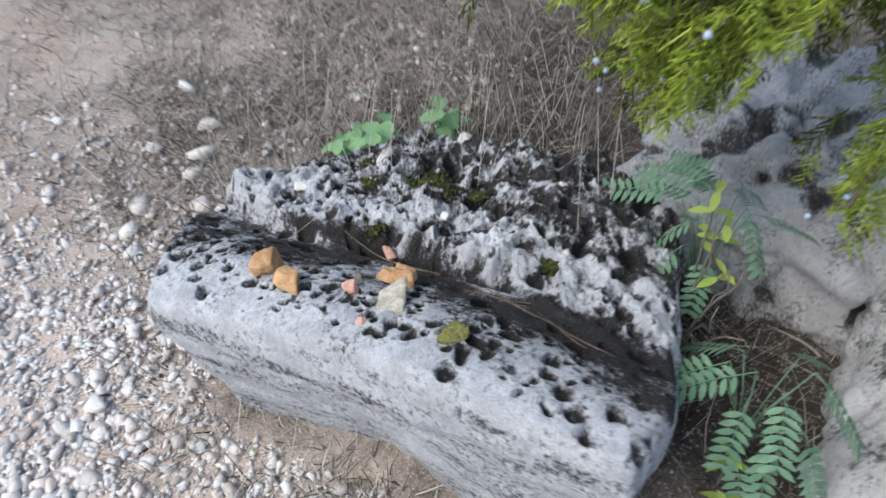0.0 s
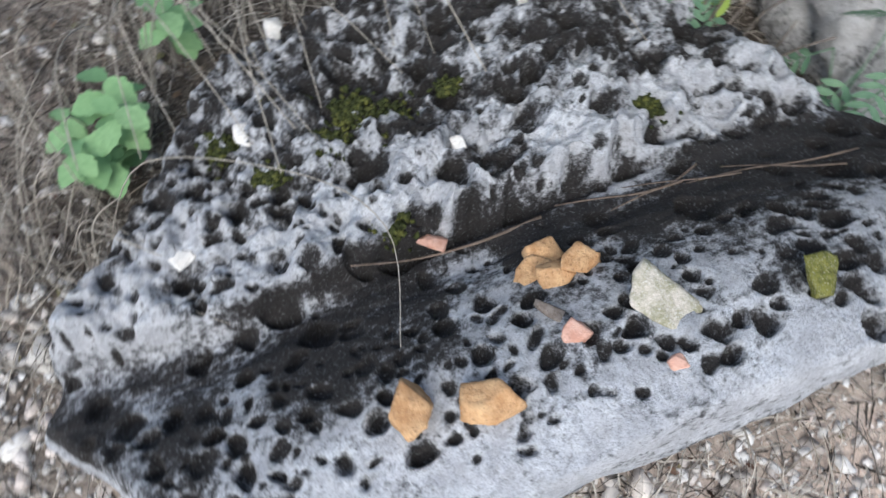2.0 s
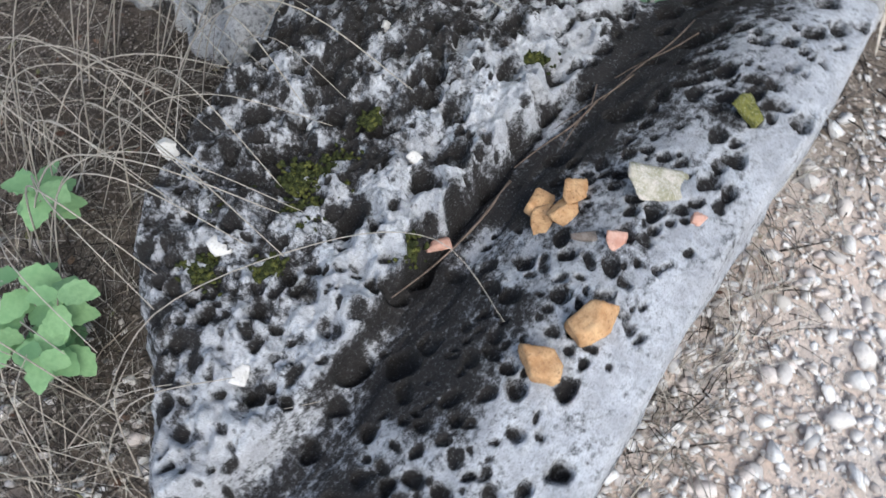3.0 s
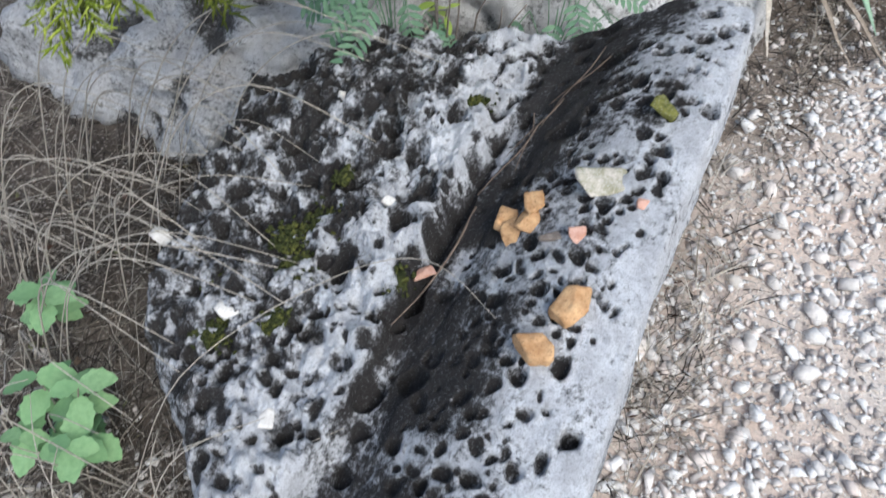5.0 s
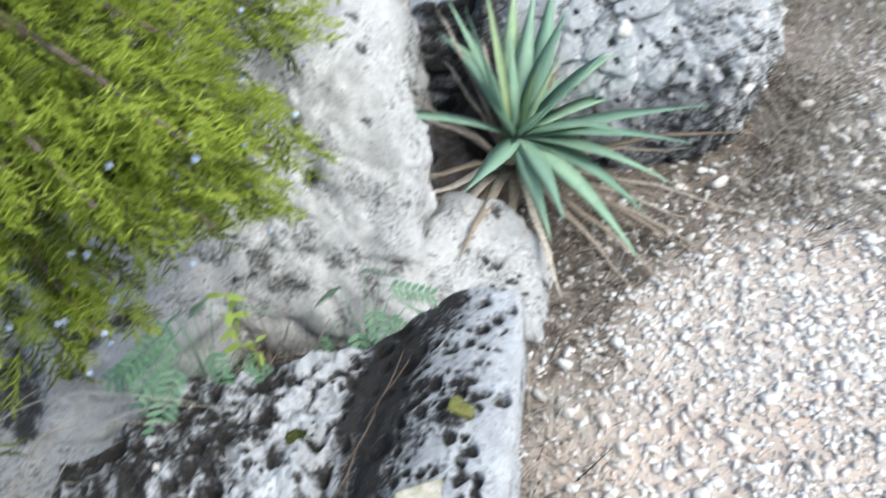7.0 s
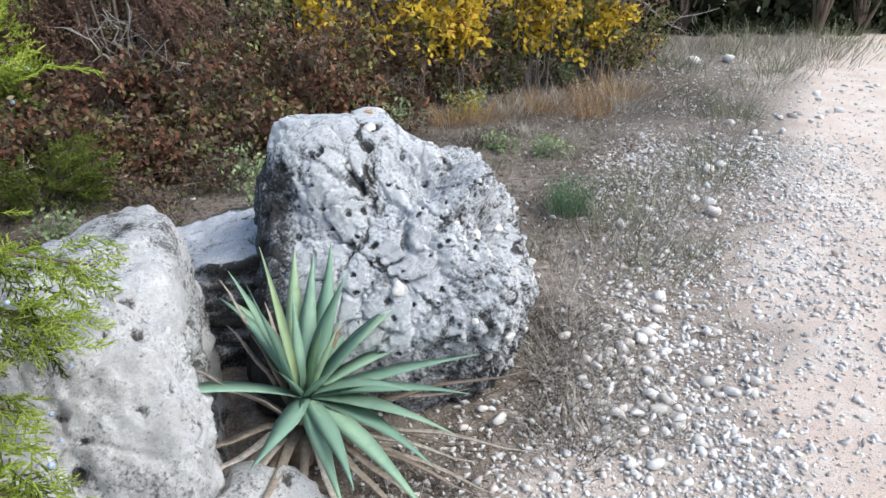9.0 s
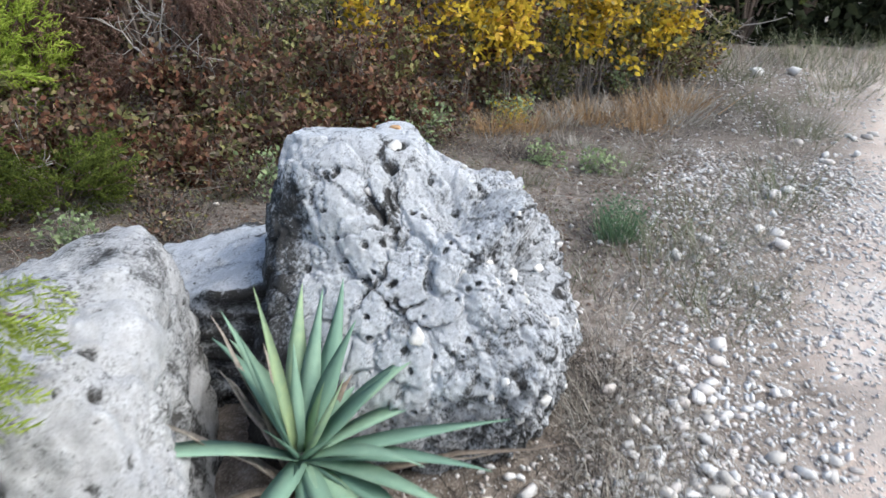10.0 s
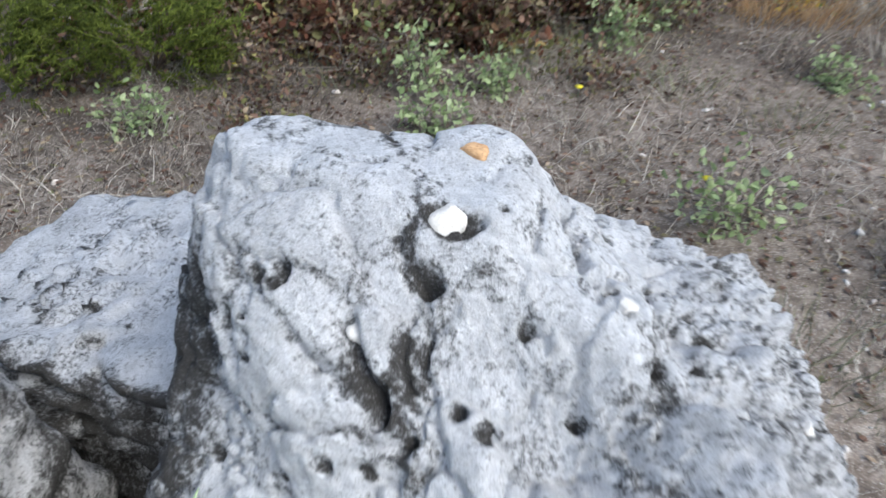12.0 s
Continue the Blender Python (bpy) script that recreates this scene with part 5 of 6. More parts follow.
    thing("dry_grass", strands("dry_grass", base[~half], rng.uniform(0.07, 0.24, (~half).sum()), M_STRAW, 4, (0.2, 0.9), (0.2, 0.8), (0.2, 0.8), 0.0036, None, 4), (0, 0, 0), "sparse greyish dry grass on stony soil", "dry grass", kind="stuff")


build_thatch()


def tuft_mesh(name, count, height, mat, seed, spread=0.05, lean=(0.1, 0.6), width=0.005):
    rng = np.random.default_rng(seed)
    base = np.concatenate([rng.normal(0, spread, (count, 2)), np.full((count, 1), -0.01)], 1)
    out = np.arctan2(base[:, 1], base[:, 0]) + rng.normal(0, 0.6, count)
    return strands(name, base, height * rng.uniform(0.5, 1.1, count), mat, seed, (0.7, 1.0), lean, (0.05, 0.35), width, out)


TUFTS = {"straw": [tuft_mesh("tuft", 110, 0.15, M_STRAW, 801, 0.05, (0.2, 0.8), 0.0035), tuft_mesh("tuft", 150, 0.12, M_THATCH, 802, 0.07, (0.3, 0.9), 0.0035)],
         "grey": [tuft_mesh("tuft", 110, 0.24, M_GREEN_GRASS, 803, 0.10, (0.1, 0.7), 0.004), tuft_mesh("tuft", 90, 0.18, M_STRAW, 804, 0.09, (0.1, 0.7), 0.004)],
         "gold": [tuft_mesh("tuft", 190, 0.32, M_GOLD_GRASS, 805, 0.09, (0.1, 0.7)), tuft_mesh("tuft", 150, 0.24, M_STRAW, 806, 0.08, (0.1, 0.8))]}
TUFT_LABEL = {"straw": "tuft of brown dry grass on gravelly soil", "grey": "tuft of grey-green thin grass beside the track", "gold": "tuft of golden dry grass before the thicket"}


def tuft(kind, k, x, y, size, turn):
    ob = thing("grass_tuft", TUFTS[kind][k % 2], (x, y, gz(x, y)), TUFT_LABEL[kind], "grass", kind + " grass tufts", "stuff")
    ob.scale, ob.rotation_euler = (1.2 * size, 1.2 * size, 1.12 * size), (0, 0, turn)


rng_tuft = np.random.default_rng(72)
for kind, spots in (("straw", [(-0.27, -0.50, 0.8), (-0.33, -0.44, 0.6), (0.42, 1.02, 0.9), (0.30, 0.86, 0.8), (0.38, 1.50, 1.0), (0.48, 1.66, 1.0), (0.55, 1.36, 0.8), (-0.40, -1.06, 0.7), (-0.22, -0.95, 0.7), (0.30, 1.90, 1.0), (-1.55, -1.0, 1.1), (-1.35, -1.25, 1.1), (-0.95, -1.35, 0.9), (-1.1, -1.6, 1.0)]),
                    ("grey", [(0.95, 2.75, 1.1), (1.12, 2.55, 1.2), (1.05, 2.2, 0.9), (0.8, 2.4, 0.8), (1.25, 3.0, 1.0), (1.78, 3.35, 1.1), (1.95, 3.6, 1.1), (1.66, 3.05, 1.0), (2.1, 3.95, 1.2), (1.52, 2.7, 0.8), (1.35, 2.45, 0.7), (2.35, 4.5, 1.2), (2.75, 5.3, 1.2), (3.1, 5.9, 1.2), (2.9, 6.4, 1.3), (2.2, 6.9, 1.3), (3.1, 8.6, 1.8), (3.9, 9.4, 2.0), (4.6, 9.3, 2.0), (5.3, 9.6, 2.2), (5.9, 9.2, 2.2), (5.1, 8.7, 1.8), (4.3, 7.6, 1.4), (6.6, 10.3, 2.4), (7.4, 11.3, 2.4), (0.6, 2.1, 0.9), (1.4, 3.6, 1.0), (6.0, 10.3, 2.4), (3.5, 10.0, 2.0), (2.9, 9.2, 2.0), (3.3, 8.0, 1.6), (3.8, 8.6, 1.7), (2.6, 8.2, 1.6), (2.4, 7.4, 1.4), (4.8, 8.2, 1.6), (5.6, 8.6, 1.8), (5.0, 10.2, 2.2), (4.2, 9.9, 2.2), (5.6, 10.6, 2.4), (6.4, 9.6, 2.2), (7.0, 10.6, 2.4), (2.7, 4.9, 1.0), (2.95, 5.4, 1.1), (3.3, 6.0, 1.2), (3.7, 6.7, 1.2), (1.25, 2.9, 1.0), (1.0, 3.05, 1.0)]),
                    ("gold", [(0.55, 5.55, 0.9), (0.85, 5.75, 1.0), (1.15, 5.9, 1.0), (1.45, 6.0, 1.1), (1.75, 6.05, 1.1), (2.0, 5.9, 1.3), (2.1, 6.3, 1.3), (1.2, 6.3, 1.0), (0.25, 5.5, 0.8), (2.35, 6.6, 1.1), (1.6, 5.6, 0.8)])):
    for k, (tx, ty, ts) in enumerate(spots):
        tuft(kind, k, tx, ty, ts, float(rng_tuft.uniform(0, 6)))


def long_stem(points, radius=0.0011, mat=None, label="long pale dry grass stem arching over the boulder"):
    pts = []
    p = [Vector(q) for q in points]
    for i in range(len(p) - 1):
        a, b, c, d = p[max(i - 1, 0)], p[i], p[i + 1], p[min(i + 2, len(p) - 1)]
        for j in range(6):
            t = j / 6
            pts.append(0.5 * ((2 * b) + (c - a) * t + (2 * a - 5 * b + 4 * c - d) * t * t + (3 * b - a - 3 * c + d) * t ** 3))
    pts.append(p[-1])
    me = mesh_of("bent_grass", *tube(pts, [radius * (1 - 0.6 * i / len(pts)) for i in range(len(pts))], 5), mat or M_STRAW)
    thing("bent_grass", me, (0, 0, 0), label, "grass stem", "arching grass stems")


long_stem([(-1.02, -1.12, 0.05), (-0.93, -0.98, 0.36), (-0.80, -0.80, 0.47), (-0.68, -0.72, 0.52), (-0.56, -0.74, 0.50)])
rng_stem = np.random.default_rng(73)
for ax, ay, bx, by, thick in [(-0.697, -0.52, -0.705, -0.76, 0.0026), (-0.672, -0.36, -0.70, -0.50, 0.002), (-0.655, -0.30, -0.69, -0.42, 0.0016), (-0.69, -0.33, -0.66, -0.45, 0.0016), (-0.64, -0.16, -0.66, -0.36, 0.0016), (-0.62, -0.20, -0.67, -0.31, 0.0014)]:
    spine = [(ax + (bx - ax) * q + 0.006 * math.sin(5 * q + 9 * ax), ay + (by - ay) * q) for q in (0, 0.33, 0.66, 1)]
    long_stem([(px, py, on_slab(px, py) + 0.003) for px, py in spine], thick, M_BARK, "dark dead twig lying in the boulder's trough")
for k in range(46):
    bx, by = rng_stem.uniform(-1.75, -1.3), rng_stem.uniform(-1.05, -0.50)
    ex, ey = bx + rng_stem.uniform(0.25, 0.6), by + rng_stem.uniform(-0.05, 0.28)
    ez = max(0.30, on_slab(max(ex, -1.2), ey)) + rng_stem.uniform(0.0, 0.08)
    top = ez + rng_stem.uniform(0.02, 0.10)
    long_stem([(bx, by, gz(bx, by)), (bx * 0.7 + ex * 0.3, by * 0.7 + ey * 0.3 + 0.02, 0.7 * top), (bx * 0.35 + ex * 0.65, by * 0.35 + ey * 0.65, top), (ex, ey, ez)], float(rng_stem.uniform(0.0011, 0.0021)), label="pale dry grass stem leaning onto the boulder")
for k in range(34):
    bx, by = rng_stem.uniform(-1.3, -0.75), rng_stem.uniform(-1.35, -1.1)
    ex, ey = bx + rng_stem.uniform(-0.3, 0.25), by + rng_stem.uniform(-0.2, 0.25)
    ez = rng_stem.uniform(0.1, 0.42)
    long_stem([(bx, by, gz(bx, by)), ((bx + ex) / 2, (by + ey) / 2, ez * 0.85), (ex, ey, ez)], float(rng_stem.uniform(0.0011, 0.0018)), label="pale dry grass stem beside the boulder")


# ---- thicket ----
def shrub(at, height, width, mix, leaves, seed, label, category="shrub", stems=7, size=(0.030, 0.062), low=0.05, bark=None, group=""):
    """A bush: forking stems and many separate leaves gathered round its twigs. mix: the leaf colours and their shares."""
    rng = np.random.default_rng(seed)
    root = new("shrub")
    root.location = (at[0], at[1], gz(*at) - 0.02)
    tagged(root, label, category, group)
    ends = []
    wood = []
    for k in range(stems):
        a = rng.uniform(0, 2 * math.pi)
        r = width * 0.5 * math.sqrt(rng.random())
        tip = Vector((r * math.cos(a), r * math.sin(a), height * rng.uniform(0.6, 1.0)))
        foot = Vector((0.10 * width * math.cos(a), 0.10 * width * math.sin(a), 0))
        pts = [foot.lerp(tip, i / 6) + Vector(rng.normal(0, 0.02 * height, 3)) * (1 if 0 < i < 6 else 0) for i in range(7)]
        wood = [tube(pts, [0.006 * height * (1 - 0.8 * i / 6) + 0.0015 for i in range(7)], 5)]
        for j in range(9):
            s = rng.uniform(low, 1.0)
            i = min(5, int(s * 6))
            b = pts[i].lerp(pts[i + 1], s * 6 - i)
            e = b + Vector((rng.normal(0, 0.22 * width), rng.normal(0, 0.22 * width), rng.uniform(-0.05, 0.22) * height))
            e.z = max(e.z, 0.03)
            m = b.lerp(e, 0.5) + Vector(rng.normal(0, 0.03 * width, 3))
            wood.append(tube([b, m, e], [0.003, 0.002, 0.001], 3))
            ends += [(b, m, e)]
        part("stem", mesh_of("stem", *join(wood), bark or M_TWIG), root, "thin grey forking stem")
    pick = rng.integers(0, len(ends), leaves)
    s = rng.random(leaves) ** 0.6
    seg = np.array([[tuple(q) for q in e] for e in ends])[pick]
    p = (1 - s)[:, None] ** 2 * seg[:, 0] + (2 * s * (1 - s))[:, None] * seg[:, 1] + (s * s)[:, None] * seg[:, 2]
    p = p + rng.normal(0, 0.045, (leaves, 3))
    p[:, 2] = np.maximum(p[:, 2], 0.02)
    shares = np.cumsum([m[1] for m in mix]) / sum(m[1] for m in mix)
    # neighbouring twigs share a colour
    tone = np.clip((lattice(pick, pick * 3, pick * 7, seed) + 1) / 2 * 0.7 + 0.3 * rng.random(leaves), 0, 0.999)
    which = np.searchsorted(shares, tone)
    for k, (kind, _) in enumerate(mix):
        sel = which == k
        if sel.any():
            part("foliage", leaf_cloud("foliage", p[sel], rng.uniform(*size, sel.sum()), M_LEAF[kind], seed + k), root, {"brown": "withered brown leaves", "rust": "rust-red leaves", "olive": "olive leaves", "gold": "golden-yellow leaves, warm sunlight put into their colour", "green": "grey-green leaves", "shade": "dark green leaves with deep shade in their colour"}[kind])
    return root


BROWN, RUST, OLIVE = [("brown", 5), ("rust", 2), ("olive", 3)], [("rust", 5), ("brown", 4), ("olive", 2)], [("olive", 6), ("brown", 3), ("green", 1)]
T_BROWN, T_RUST, T_OLIVE = "leafy oak thicket shrub with withered brown leaves", "thicket shrub with rust-red autumn leaves", "thicket shrub with dull olive leaves"
row = [((-1.55, 4.75), 0.95, 0.9, BROWN, T_BROWN), ((-0.95, 5.05), 1.0, 0.9, RUST, T_RUST), ((-2.2, 5.0), 1.0, 0.9, RUST, T_RUST), ((-0.35, 5.7), 0.95, 0.9, BROWN, T_BROWN), ((-3.0, 4.9), 1.1, 1.0, BROWN, T_BROWN), ((-3.4, 4.2), 0.9, 0.9, OLIVE, T_OLIVE),
       ((0.35, 6.4), 0.9, 0.9, BROWN, T_BROWN), ((-1.6, 5.9), 1.7, 1.2, OLIVE, T_OLIVE), ((-0.6, 6.6), 1.7, 1.2, RUST, T_RUST), ((-2.7, 6.0), 1.8, 1.3, BROWN, T_BROWN), ((-3.9, 5.6), 1.8, 1.4, OLIVE, T_OLIVE), ((0.95, 6.9), 1.1, 1.0, OLIVE, T_OLIVE),
       ((1.6, 7.3), 1.2, 1.1, OLIVE, T_OLIVE), ((2.3, 7.9), 1.1, 1.0, BROWN, T_BROWN), ((-1.1, 7.6), 2.1, 1.5, BROWN, T_BROWN), ((0.1, 8.2), 2.1, 1.5, RUST, T_RUST), ((-2.4, 7.4), 2.2, 1.6, OLIVE, T_OLIVE), ((-4.2, 7.0), 2.3, 1.8, BROWN, T_BROWN), ((-5.2, 5.6), 2.2, 1.8, OLIVE, T_OLIVE), ((-4.6, 4.2), 1.6, 1.5, BROWN, T_BROWN)]
row += [((-2.45, 4.25), 0.55, 0.8, BROWN, T_BROWN), ((-1.75, 4.15), 0.45, 0.7, RUST, T_RUST), ((-3.0, 4.0), 0.7, 0.9, RUST, T_RUST), ((-1.15, 4.5), 0.5, 0.6, BROWN, T_BROWN), ((-0.55, 5.1), 0.5, 0.6, BROWN, T_BROWN)]
for k, (at, h, w, mix, label) in enumerate(row):
    shrub(at, h, w, mix, 3000 if at[1] < 6.8 else 2200, 900 + 7 * k, label, stems=8 if h < 1.3 else 11, size=(0.026, 0.066), group="thicket shrubs")
# golden tops: yellow leaves, the low sun on them painted as brighter colour
shrub((-0.90, 5.85), 1.30, 0.42, [("gold", 4), ("olive", 1)], 500, 1101, "slender bush with yellow autumn leaves, sunlight put into their colour", stems=3, size=(0.045, 0.09), low=0.62)
shrub((-0.10, 6.05), 1.32, 0.75, [("gold", 5), ("olive", 2)], 1050, 1102, "bush with golden-yellow autumn leaves, sunlight put into their colour", stems=6, size=(0.045, 0.09), low=0.62)
shrub((0.45, 6.25), 1.30, 0.55, [("gold", 5), ("rust", 1)], 1100, 1107, "bush with golden-orange autumn leaves, sunlight put into their colour", stems=5, size=(0.045, 0.09), low=0.62)
shrub((1.30, 6.75), 1.35, 0.95, [("gold", 6), ("olive", 2)], 1900, 1103, "broad bush with golden-yellow leaves, sunlight put into their colour", stems=8, size=(0.045, 0.09), low=0.5)
shrub((1.95, 7.0), 1.35, 0.7, [("gold", 5), ("olive", 3)], 1250, 1104, "bush turning from olive to yellow, sunlight put into the yellow", stems=7, size=(0.045, 0.09), low=0.4)
shrub((2.45, 7.6), 1.0, 0.9, [("olive", 5), ("brown", 3), ("gold", 1)], 2400, 1105, "bush turning from olive to brown at the thicket's end", stems=7, low=0.1)
shrub((0.40, 5.75), 0.30, 0.45, [("gold", 2), ("green", 4)], 700, 1106, "low yellow-green bush at the thicket's foot", stems=5, size=(0.02, 0.035))
for k, (sx, sy, sh, sw) in enumerate([(-1.20, 3.75, 0.34, 0.34), (-1.05, 3.45, 0.22, 0.3), (-2.25, 3.05, 0.18, 0.3), (0.12, 3.15, 0.24, 0.42), (-0.35, 5.0, 0.35, 0.3), (0.55, 4.6, 0.14, 0.3), (0.9, 4.4, 0.12, 0.3), (-0.55, 4.6, 0.30, 0.25), (1.75, 7.1, 0.4, 0.35), (-0.9, 3.9, 0.15, 0.3)]):
    shrub((sx, sy), sh, sw, [("green", 1)], 230, 1200 + k, "low grey-green leafy herb at the thicket's edge", "herb", 5, (0.022, 0.048), 0.2, group="thicket herbs")


for k, (sx, sy, sh, sw) in enumerate([(-2.35, 3.75, 0.30, 0.5), (-1.95, 3.55, 0.24, 0.45), (-1.60, 3.85, 0.30, 0.5), (-2.75, 3.3, 0.22, 0.45), (-1.35, 4.1, 0.28, 0.45), (-0.75, 4.75, 0.30, 0.5), (-0.2, 5.15, 0.28, 0.45), (-2.05, 4.0, 0.36, 0.5), (-1.75, 3.2, 0.14, 0.4), (-0.55, 4.2, 0.16, 0.4)]):
    shrub((sx, sy), sh, sw, [("brown", 3), ("olive", 1)], 420, 1250 + k, "low withered brown undergrowth at the thicket's foot", "undergrowth", 6, (0.016, 0.042), 0.1, group="thicket undergrowth")


def fine_weed(x, y, height, reach, seed, label):
    rng = np.random.default_rng(seed)
    root = new("weed")
    root.location = (x, y, gz(x, y) - 0.01)
    tagged(root, label, "weed")
    n = 240
    base = np.concatenate([rng.normal(0, reach * 0.25, (n, 2)), np.zeros((n, 1))], 1)
    part("foliage", strands("foliage", base, height * rng.uniform(0.6, 1.05, n), M_SAGE_FINE, seed, (0.8, 1.0), (0.1, 0.5), (0.0, 0.2), 0.005, np.arctan2(base[:, 1], base[:, 0])), root)
    at = base[rng.integers(0, n, 700)] * 1.5 + np.stack([rng.normal(0, reach * 0.12, 700), rng.normal(0, reach * 0.12, 700), rng.uniform(0.2, 1.0, 700) * height], 1)
    part("feathery_crown", leaf_cloud("feathery_crown", at, rng.uniform(0.010, 0.020, 700), M_SAGE_FINE, seed), root)["kind"] = "stuff"


M_SAGE_FINE = material("feathery_green", pieces_of([(0.0, (0.10, 0.19, 0.10)), (0.6, (0.19, 0.31, 0.17)), (1.0, (0.30, 0.40, 0.25))], through_light=0.25))
fine_weed(0.82, 3.12, 0.26, 0.20, 1301, "feathery blue-green weed beside the track")
fine_weed(0.30, 2.05, 0.10, 0.10, 1302, "small green weed beside the boulder")
fine_weed(0.22, 1.75, 0.12, 0.08, 1303, "small green weed beside the boulder")


def needle_bush(name, at, height, width, mat, count, seed, label, hang=0.0):
    """A juniper of many sprays on forking boughs."""
    rng = np.random.default_rng(seed)
    root = new(name)
    root.location = (at[0], at[1], gz(*at) - 0.02)
    tagged(root, label, "juniper")
    pos, way = [], []
    for k in range(12):
        a = rng.uniform(0, 2 * math.pi)
        r = width * 0.5 * rng.uniform(0.5, 1.0)
        tip = Vector((r * math.cos(a), r * math.sin(a), height * rng.uniform(0.35, 1.0)))
        mid = Vector((tip.x * 0.4, tip.y * 0.4, tip.z * (0.7 + hang)))
        pts = [Vector((0, 0, 0)), mid * 0.5, mid, mid.lerp(tip, 0.5), tip]
        part("bough", mesh_of("bough", *tube(pts, [0.012 * height + 0.004, 0.01 * height + 0.003, 0.008, 0.005, 0.002], 5), M_BARK), root)
        for j in range(count // 12):
            s = rng.uniform(0.3, 1.05)
            p = mid.lerp(tip, s) + Vector(rng.normal(0, 0.09 * width, 3))
            p.z = max(p.z, 0.03)
            pos.append(p)
            way.append((tip - mid).normalized() + Vector(rng.normal(0, 0.5, 3)) + Vector((0, 0, -0.9 * hang)))
    part("crown", spray_cloud("crown", np.array(pos), np.array(way), rng.uniform(0.07, 0.15, len(pos)) * (1 + 0.3 * (height > 1)), mat, seed, PLAIN_SPRAYS), root)


needle_bush("juniper_bush", (-2.55, 3.55), 0.42, 0.85, M_JUNIPER_DARK, 700, 1401, "low dark olive juniper bush at the thicket's edge")
needle_bush("juniper_bush", (-3.1, 3.2), 0.40, 0.8, M_JUNIPER_DARK, 500, 1402, "low dark olive juniper bush at the thicket's edge")
needle_bush("dead_juniper", (-2.35, 5.0), 1.45, 1.3, M_RUST, 1100, 1403, "dead juniper with drooping rust-brown foliage", 0.5)
needle_bush("dead_juniper", (-3.3, 5.1), 1.5, 1.3, M_RUST, 800, 1404, "dead juniper with drooping rust-brown foliage", 0.5)
needle_bush("juniper_bush", (-3.45, 4.5), 1.7, 1.0, M_JUNIPER, 900, 1405, "upright yellow-green juniper in the thicket")


def dead_branch(at, tips, seed, label):
    rng = np.random.default_rng(seed)
    root = new("dead_branch")
    root.location = at
    tagged(root, label, "dead branch")
    for t in tips:
        t = Vector(t)
        pts = [t * (i / 6) + Vector(rng.normal(0, 0.018, 3)) * (1 if i else 0) for i in range(7)]
        twigs = [tube(pts, [0.012 - 0.0014 * i for i in range(7)], 5)]
        for j in range(9):
            b = pts[int(rng.integers(1, 6))]
            e = b + Vector(rng.normal(0, 0.13, 3))
            twigs.append(tube([b, b.lerp(e, 0.5) + Vector(rng.normal(0, 0.02, 3)), e], [0.004, 0.003, 0.0012], 4))
        part("limb", mesh_of("limb", *join(twigs), M_PALE_TWIG), root)


dead_branch((-3.15, 3.75, gz(-3.15, 3.75)), [(0.55, -0.05, 0.32), (0.45, 0.05, 0.22), (0.35, 0.15, 0.38), (-0.3, 0.1, 0.3)], 1501, "bleached grey dead branch lying at the thicket's edge")
dead_branch((-2.3, 4.75, 0.75), [(0.35, -0.10, 0.30), (-0.35, -0.1, 0.35), (0.1, -0.15, 0.45), (-0.1, 0, 0.5), (0.45, 0, 0.1)], 1502, "bare grey dead boughs of a withered juniper")
dead_branch((3.9, 10.2, 0.9), [(0.7, -0.2, 0.2), (-0.6, -0.2, 0.35), (0.3, -0.3, -0.15)], 1503, "bare dead branch before dark trees")


def wood_wall():
    """The deep wood behind the thicket and beyond the bend, too far off to count."""
    rng = np.random.default_rng(1601)
    n = 30000
    t = rng.random(n) ** 0.8
    x = -9 + 20 * t
    y = np.where(x < 2.4, 9.0 + rng.uniform(0, 2.5, n), 10.8 + 0.25 * (x - 2.4) + rng.uniform(0, 2.5, n)) - np.where(x < -4.5, 0.75 * (-4.5 - x), 0)
    z = rng.uniform(0.0, 3.4, n) * (0.75 + 0.25 * np.sin(x * 1.7) * np.cos(x * 0.6))
    lump = fbm(np.stack([x, y, z], 1), 0.8, 3, 620)
    keep = lump > -0.45
    p = np.stack([x, y, z + ground_z(x, y)], 1)[keep]
    thing("far_wood", leaf_cloud("far_wood", p, rng.uniform(0.13, 0.28, len(p)), M_LEAF["shade"], 1602), (0, 0, 0), "dense dark green wood behind the thicket, deep shade put into its colour", "trees", kind="stuff")


wood_wall()
for k in range(13):
    tx = -6.5 + 1.25 * k
    ty = (8.9 if tx < 2.4 else 11.2 + 0.2 * (tx - 2.4)) + 0.5 * math.sin(k * 2.1)
    needle_bush("juniper_tree", (tx, ty), 2.9 + 0.5 * math.sin(k * 1.3), 2.0, M_JUNIPER_DARK, 300, 1700 + k, "dark bushy juniper tree at the wood's edge")


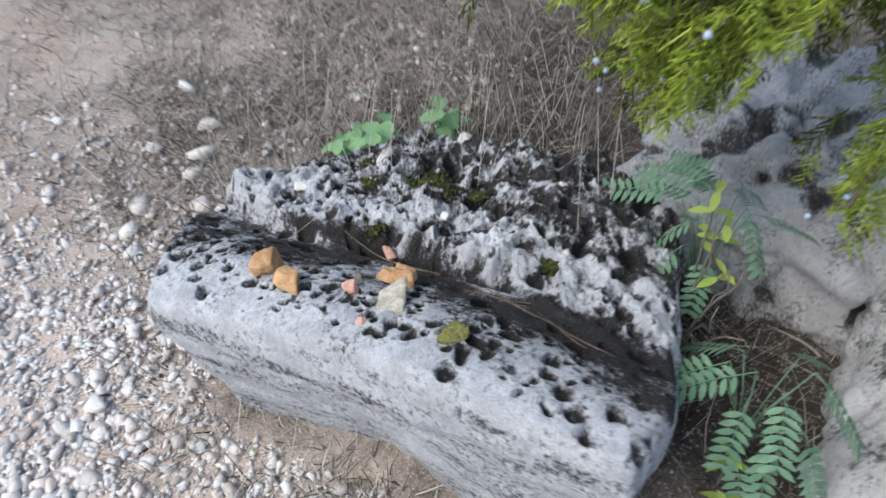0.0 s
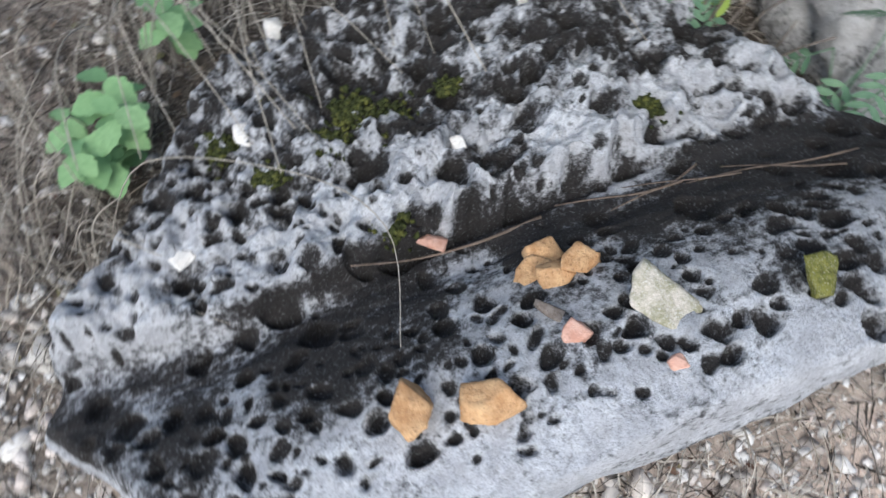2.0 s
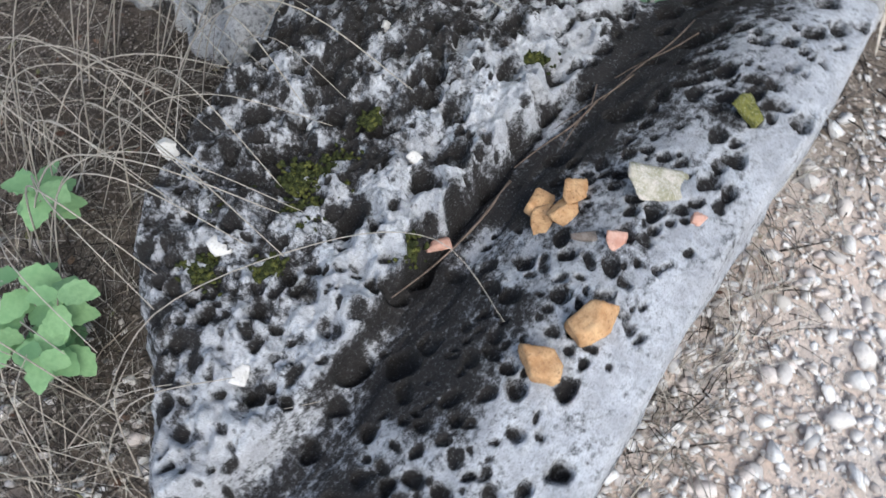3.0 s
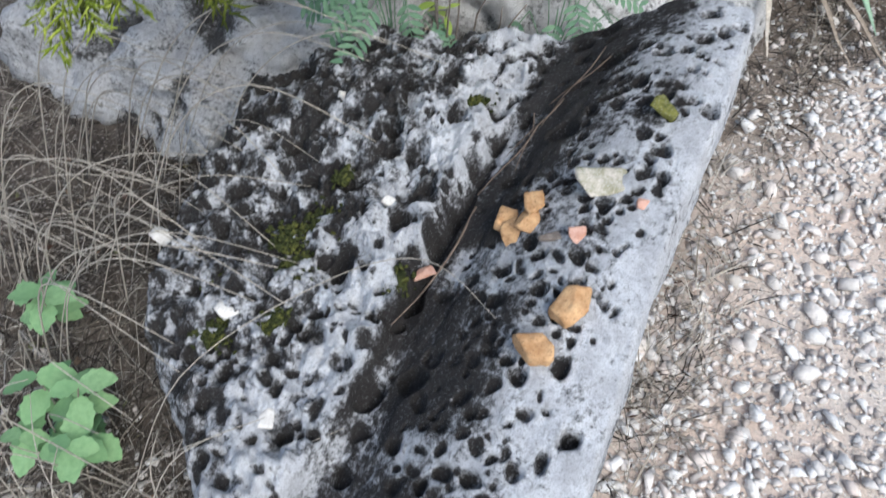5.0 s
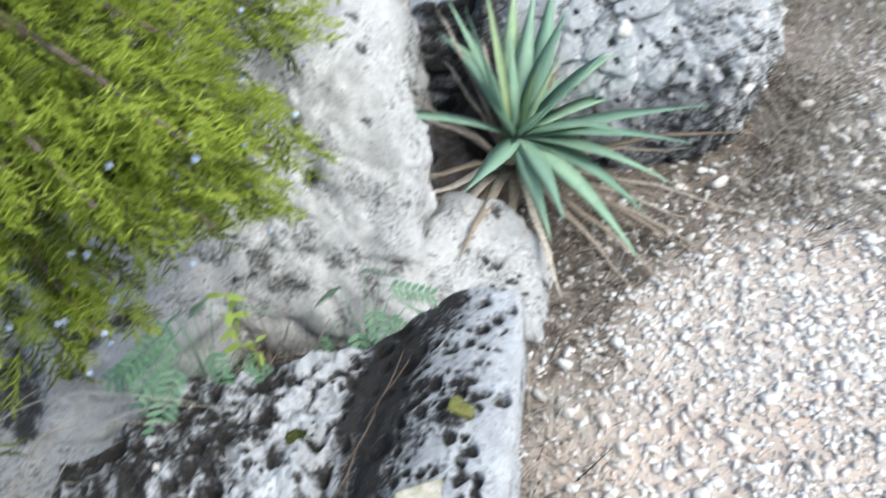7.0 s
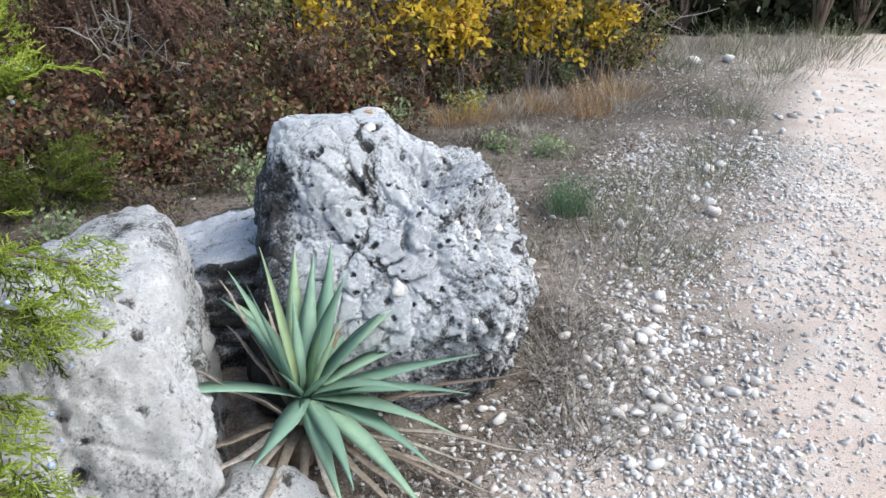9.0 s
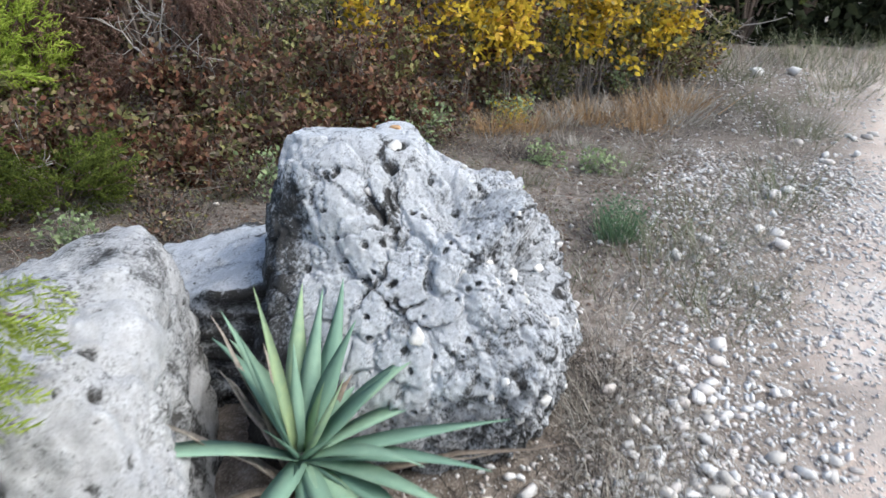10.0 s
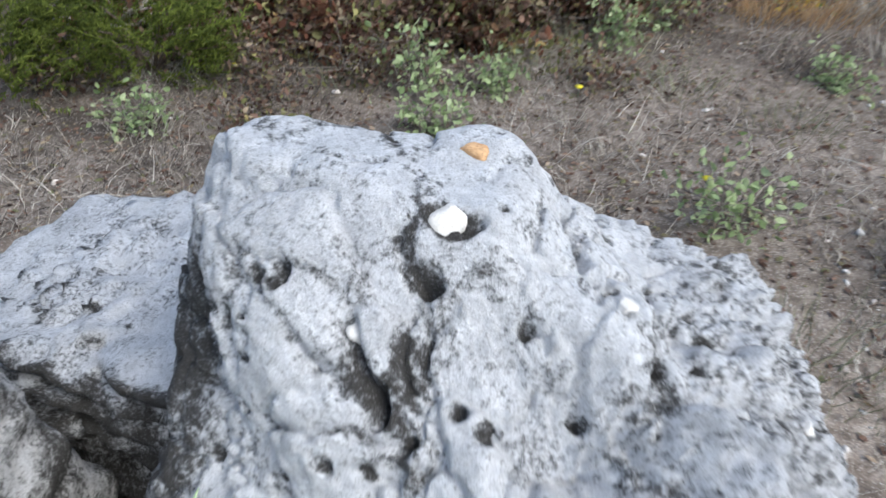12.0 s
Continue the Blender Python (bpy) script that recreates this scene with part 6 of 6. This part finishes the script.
def forest_floor():
    rng = np.random.default_rng(1851)
    for k in range(46):
        y = rng.uniform(2.4, 5.6)
        x = rng.uniform(-2.6, 0.3 + 0.3 * y)
        tuft("straw" if rng.random() < 0.55 else "grey", int(rng.integers(2)), x, y, float(rng.uniform(0.6, 1.1)), float(rng.uniform(0, 6)))
    for k in range(34):
        y = rng.uniform(2.3, 5.2)
        cobble(rng.uniform(-2.4, 0.5 + 0.25 * y), y, float(rng.uniform(0.02, 0.05)), int(rng.integers(8)), rng.uniform(0, 6), "small pale stone on dark littered soil", "stones towards the thicket")


forest_floor()


def litter():
    rng = np.random.default_rng(1801)
    n = 20000
    y = rng.uniform(2.2, 7.0, n)
    x = rng.uniform(-4.5, 1.2, n) + 0.2 * (y - 2.2)
    keep = rng.random(n) < smooth(1.4, 3.2, y - 0.3 * x) + 0.08
    x, y = x[keep], y[keep]
    p = np.stack([x, y, ground_z(x, y) + 0.008], 1)
    thing("leaf_litter", leaf_cloud("leaf_litter", p, rng.uniform(0.015, 0.042, len(p)), M_LEAF["brown"], 1802, 0.75), (0, 0, 0), "fallen brown leaves on dark soil under the thicket", "leaf litter", kind="stuff")
    n = 500
    x, y = rng.uniform(-2.2, -0.3, n), rng.uniform(-2.0, 0.0, n)
    ok = ~inside_slab(x, y) & ~((x < -1.2) & (y > -0.4))
    p = np.stack([x[ok], y[ok], ground_z(x[ok], y[ok]) + 0.012], 1)
    thing("leaf_litter", leaf_cloud("leaf_litter", p, rng.uniform(0.012, 0.03, len(p)), M_LEAF["brown"], 1803, 0.7), (0, 0, 0), "fallen brown leaves among dry grass", "leaf litter", kind="stuff")


litter()
d_, tri_ = ball(2)
FLOWER = mesh_of("flower", d_ * (0.02, 0.02, 0.007), tri_, M_FLOWER)
for fx, fy, fz in [(-2.15, 3.645, 0.13), (-1.75, 4.55, 0.16), (0.05, 3.28, 0.30), (-0.55, 4.0, 0.2)]:
    root = new("yellow_flower")
    root.location = (fx, fy, gz(fx, fy) - 0.005)
    tagged(root, "small bright yellow flower on a thin stalk by the thicket", "flower", "yellow flowers")
    hgt = max(fz - gz(fx, fy), 0.06)
    part("stalk", mesh_of("stalk", *tube([(0, 0, 0), (0.004, 0, hgt / 2), (0, 0, hgt)], [0.002, 0.0016, 0.0012], 5), M_PINNATE), root)
    part("flower", FLOWER, root, "yellow flower head").location = (0, 0, hgt)
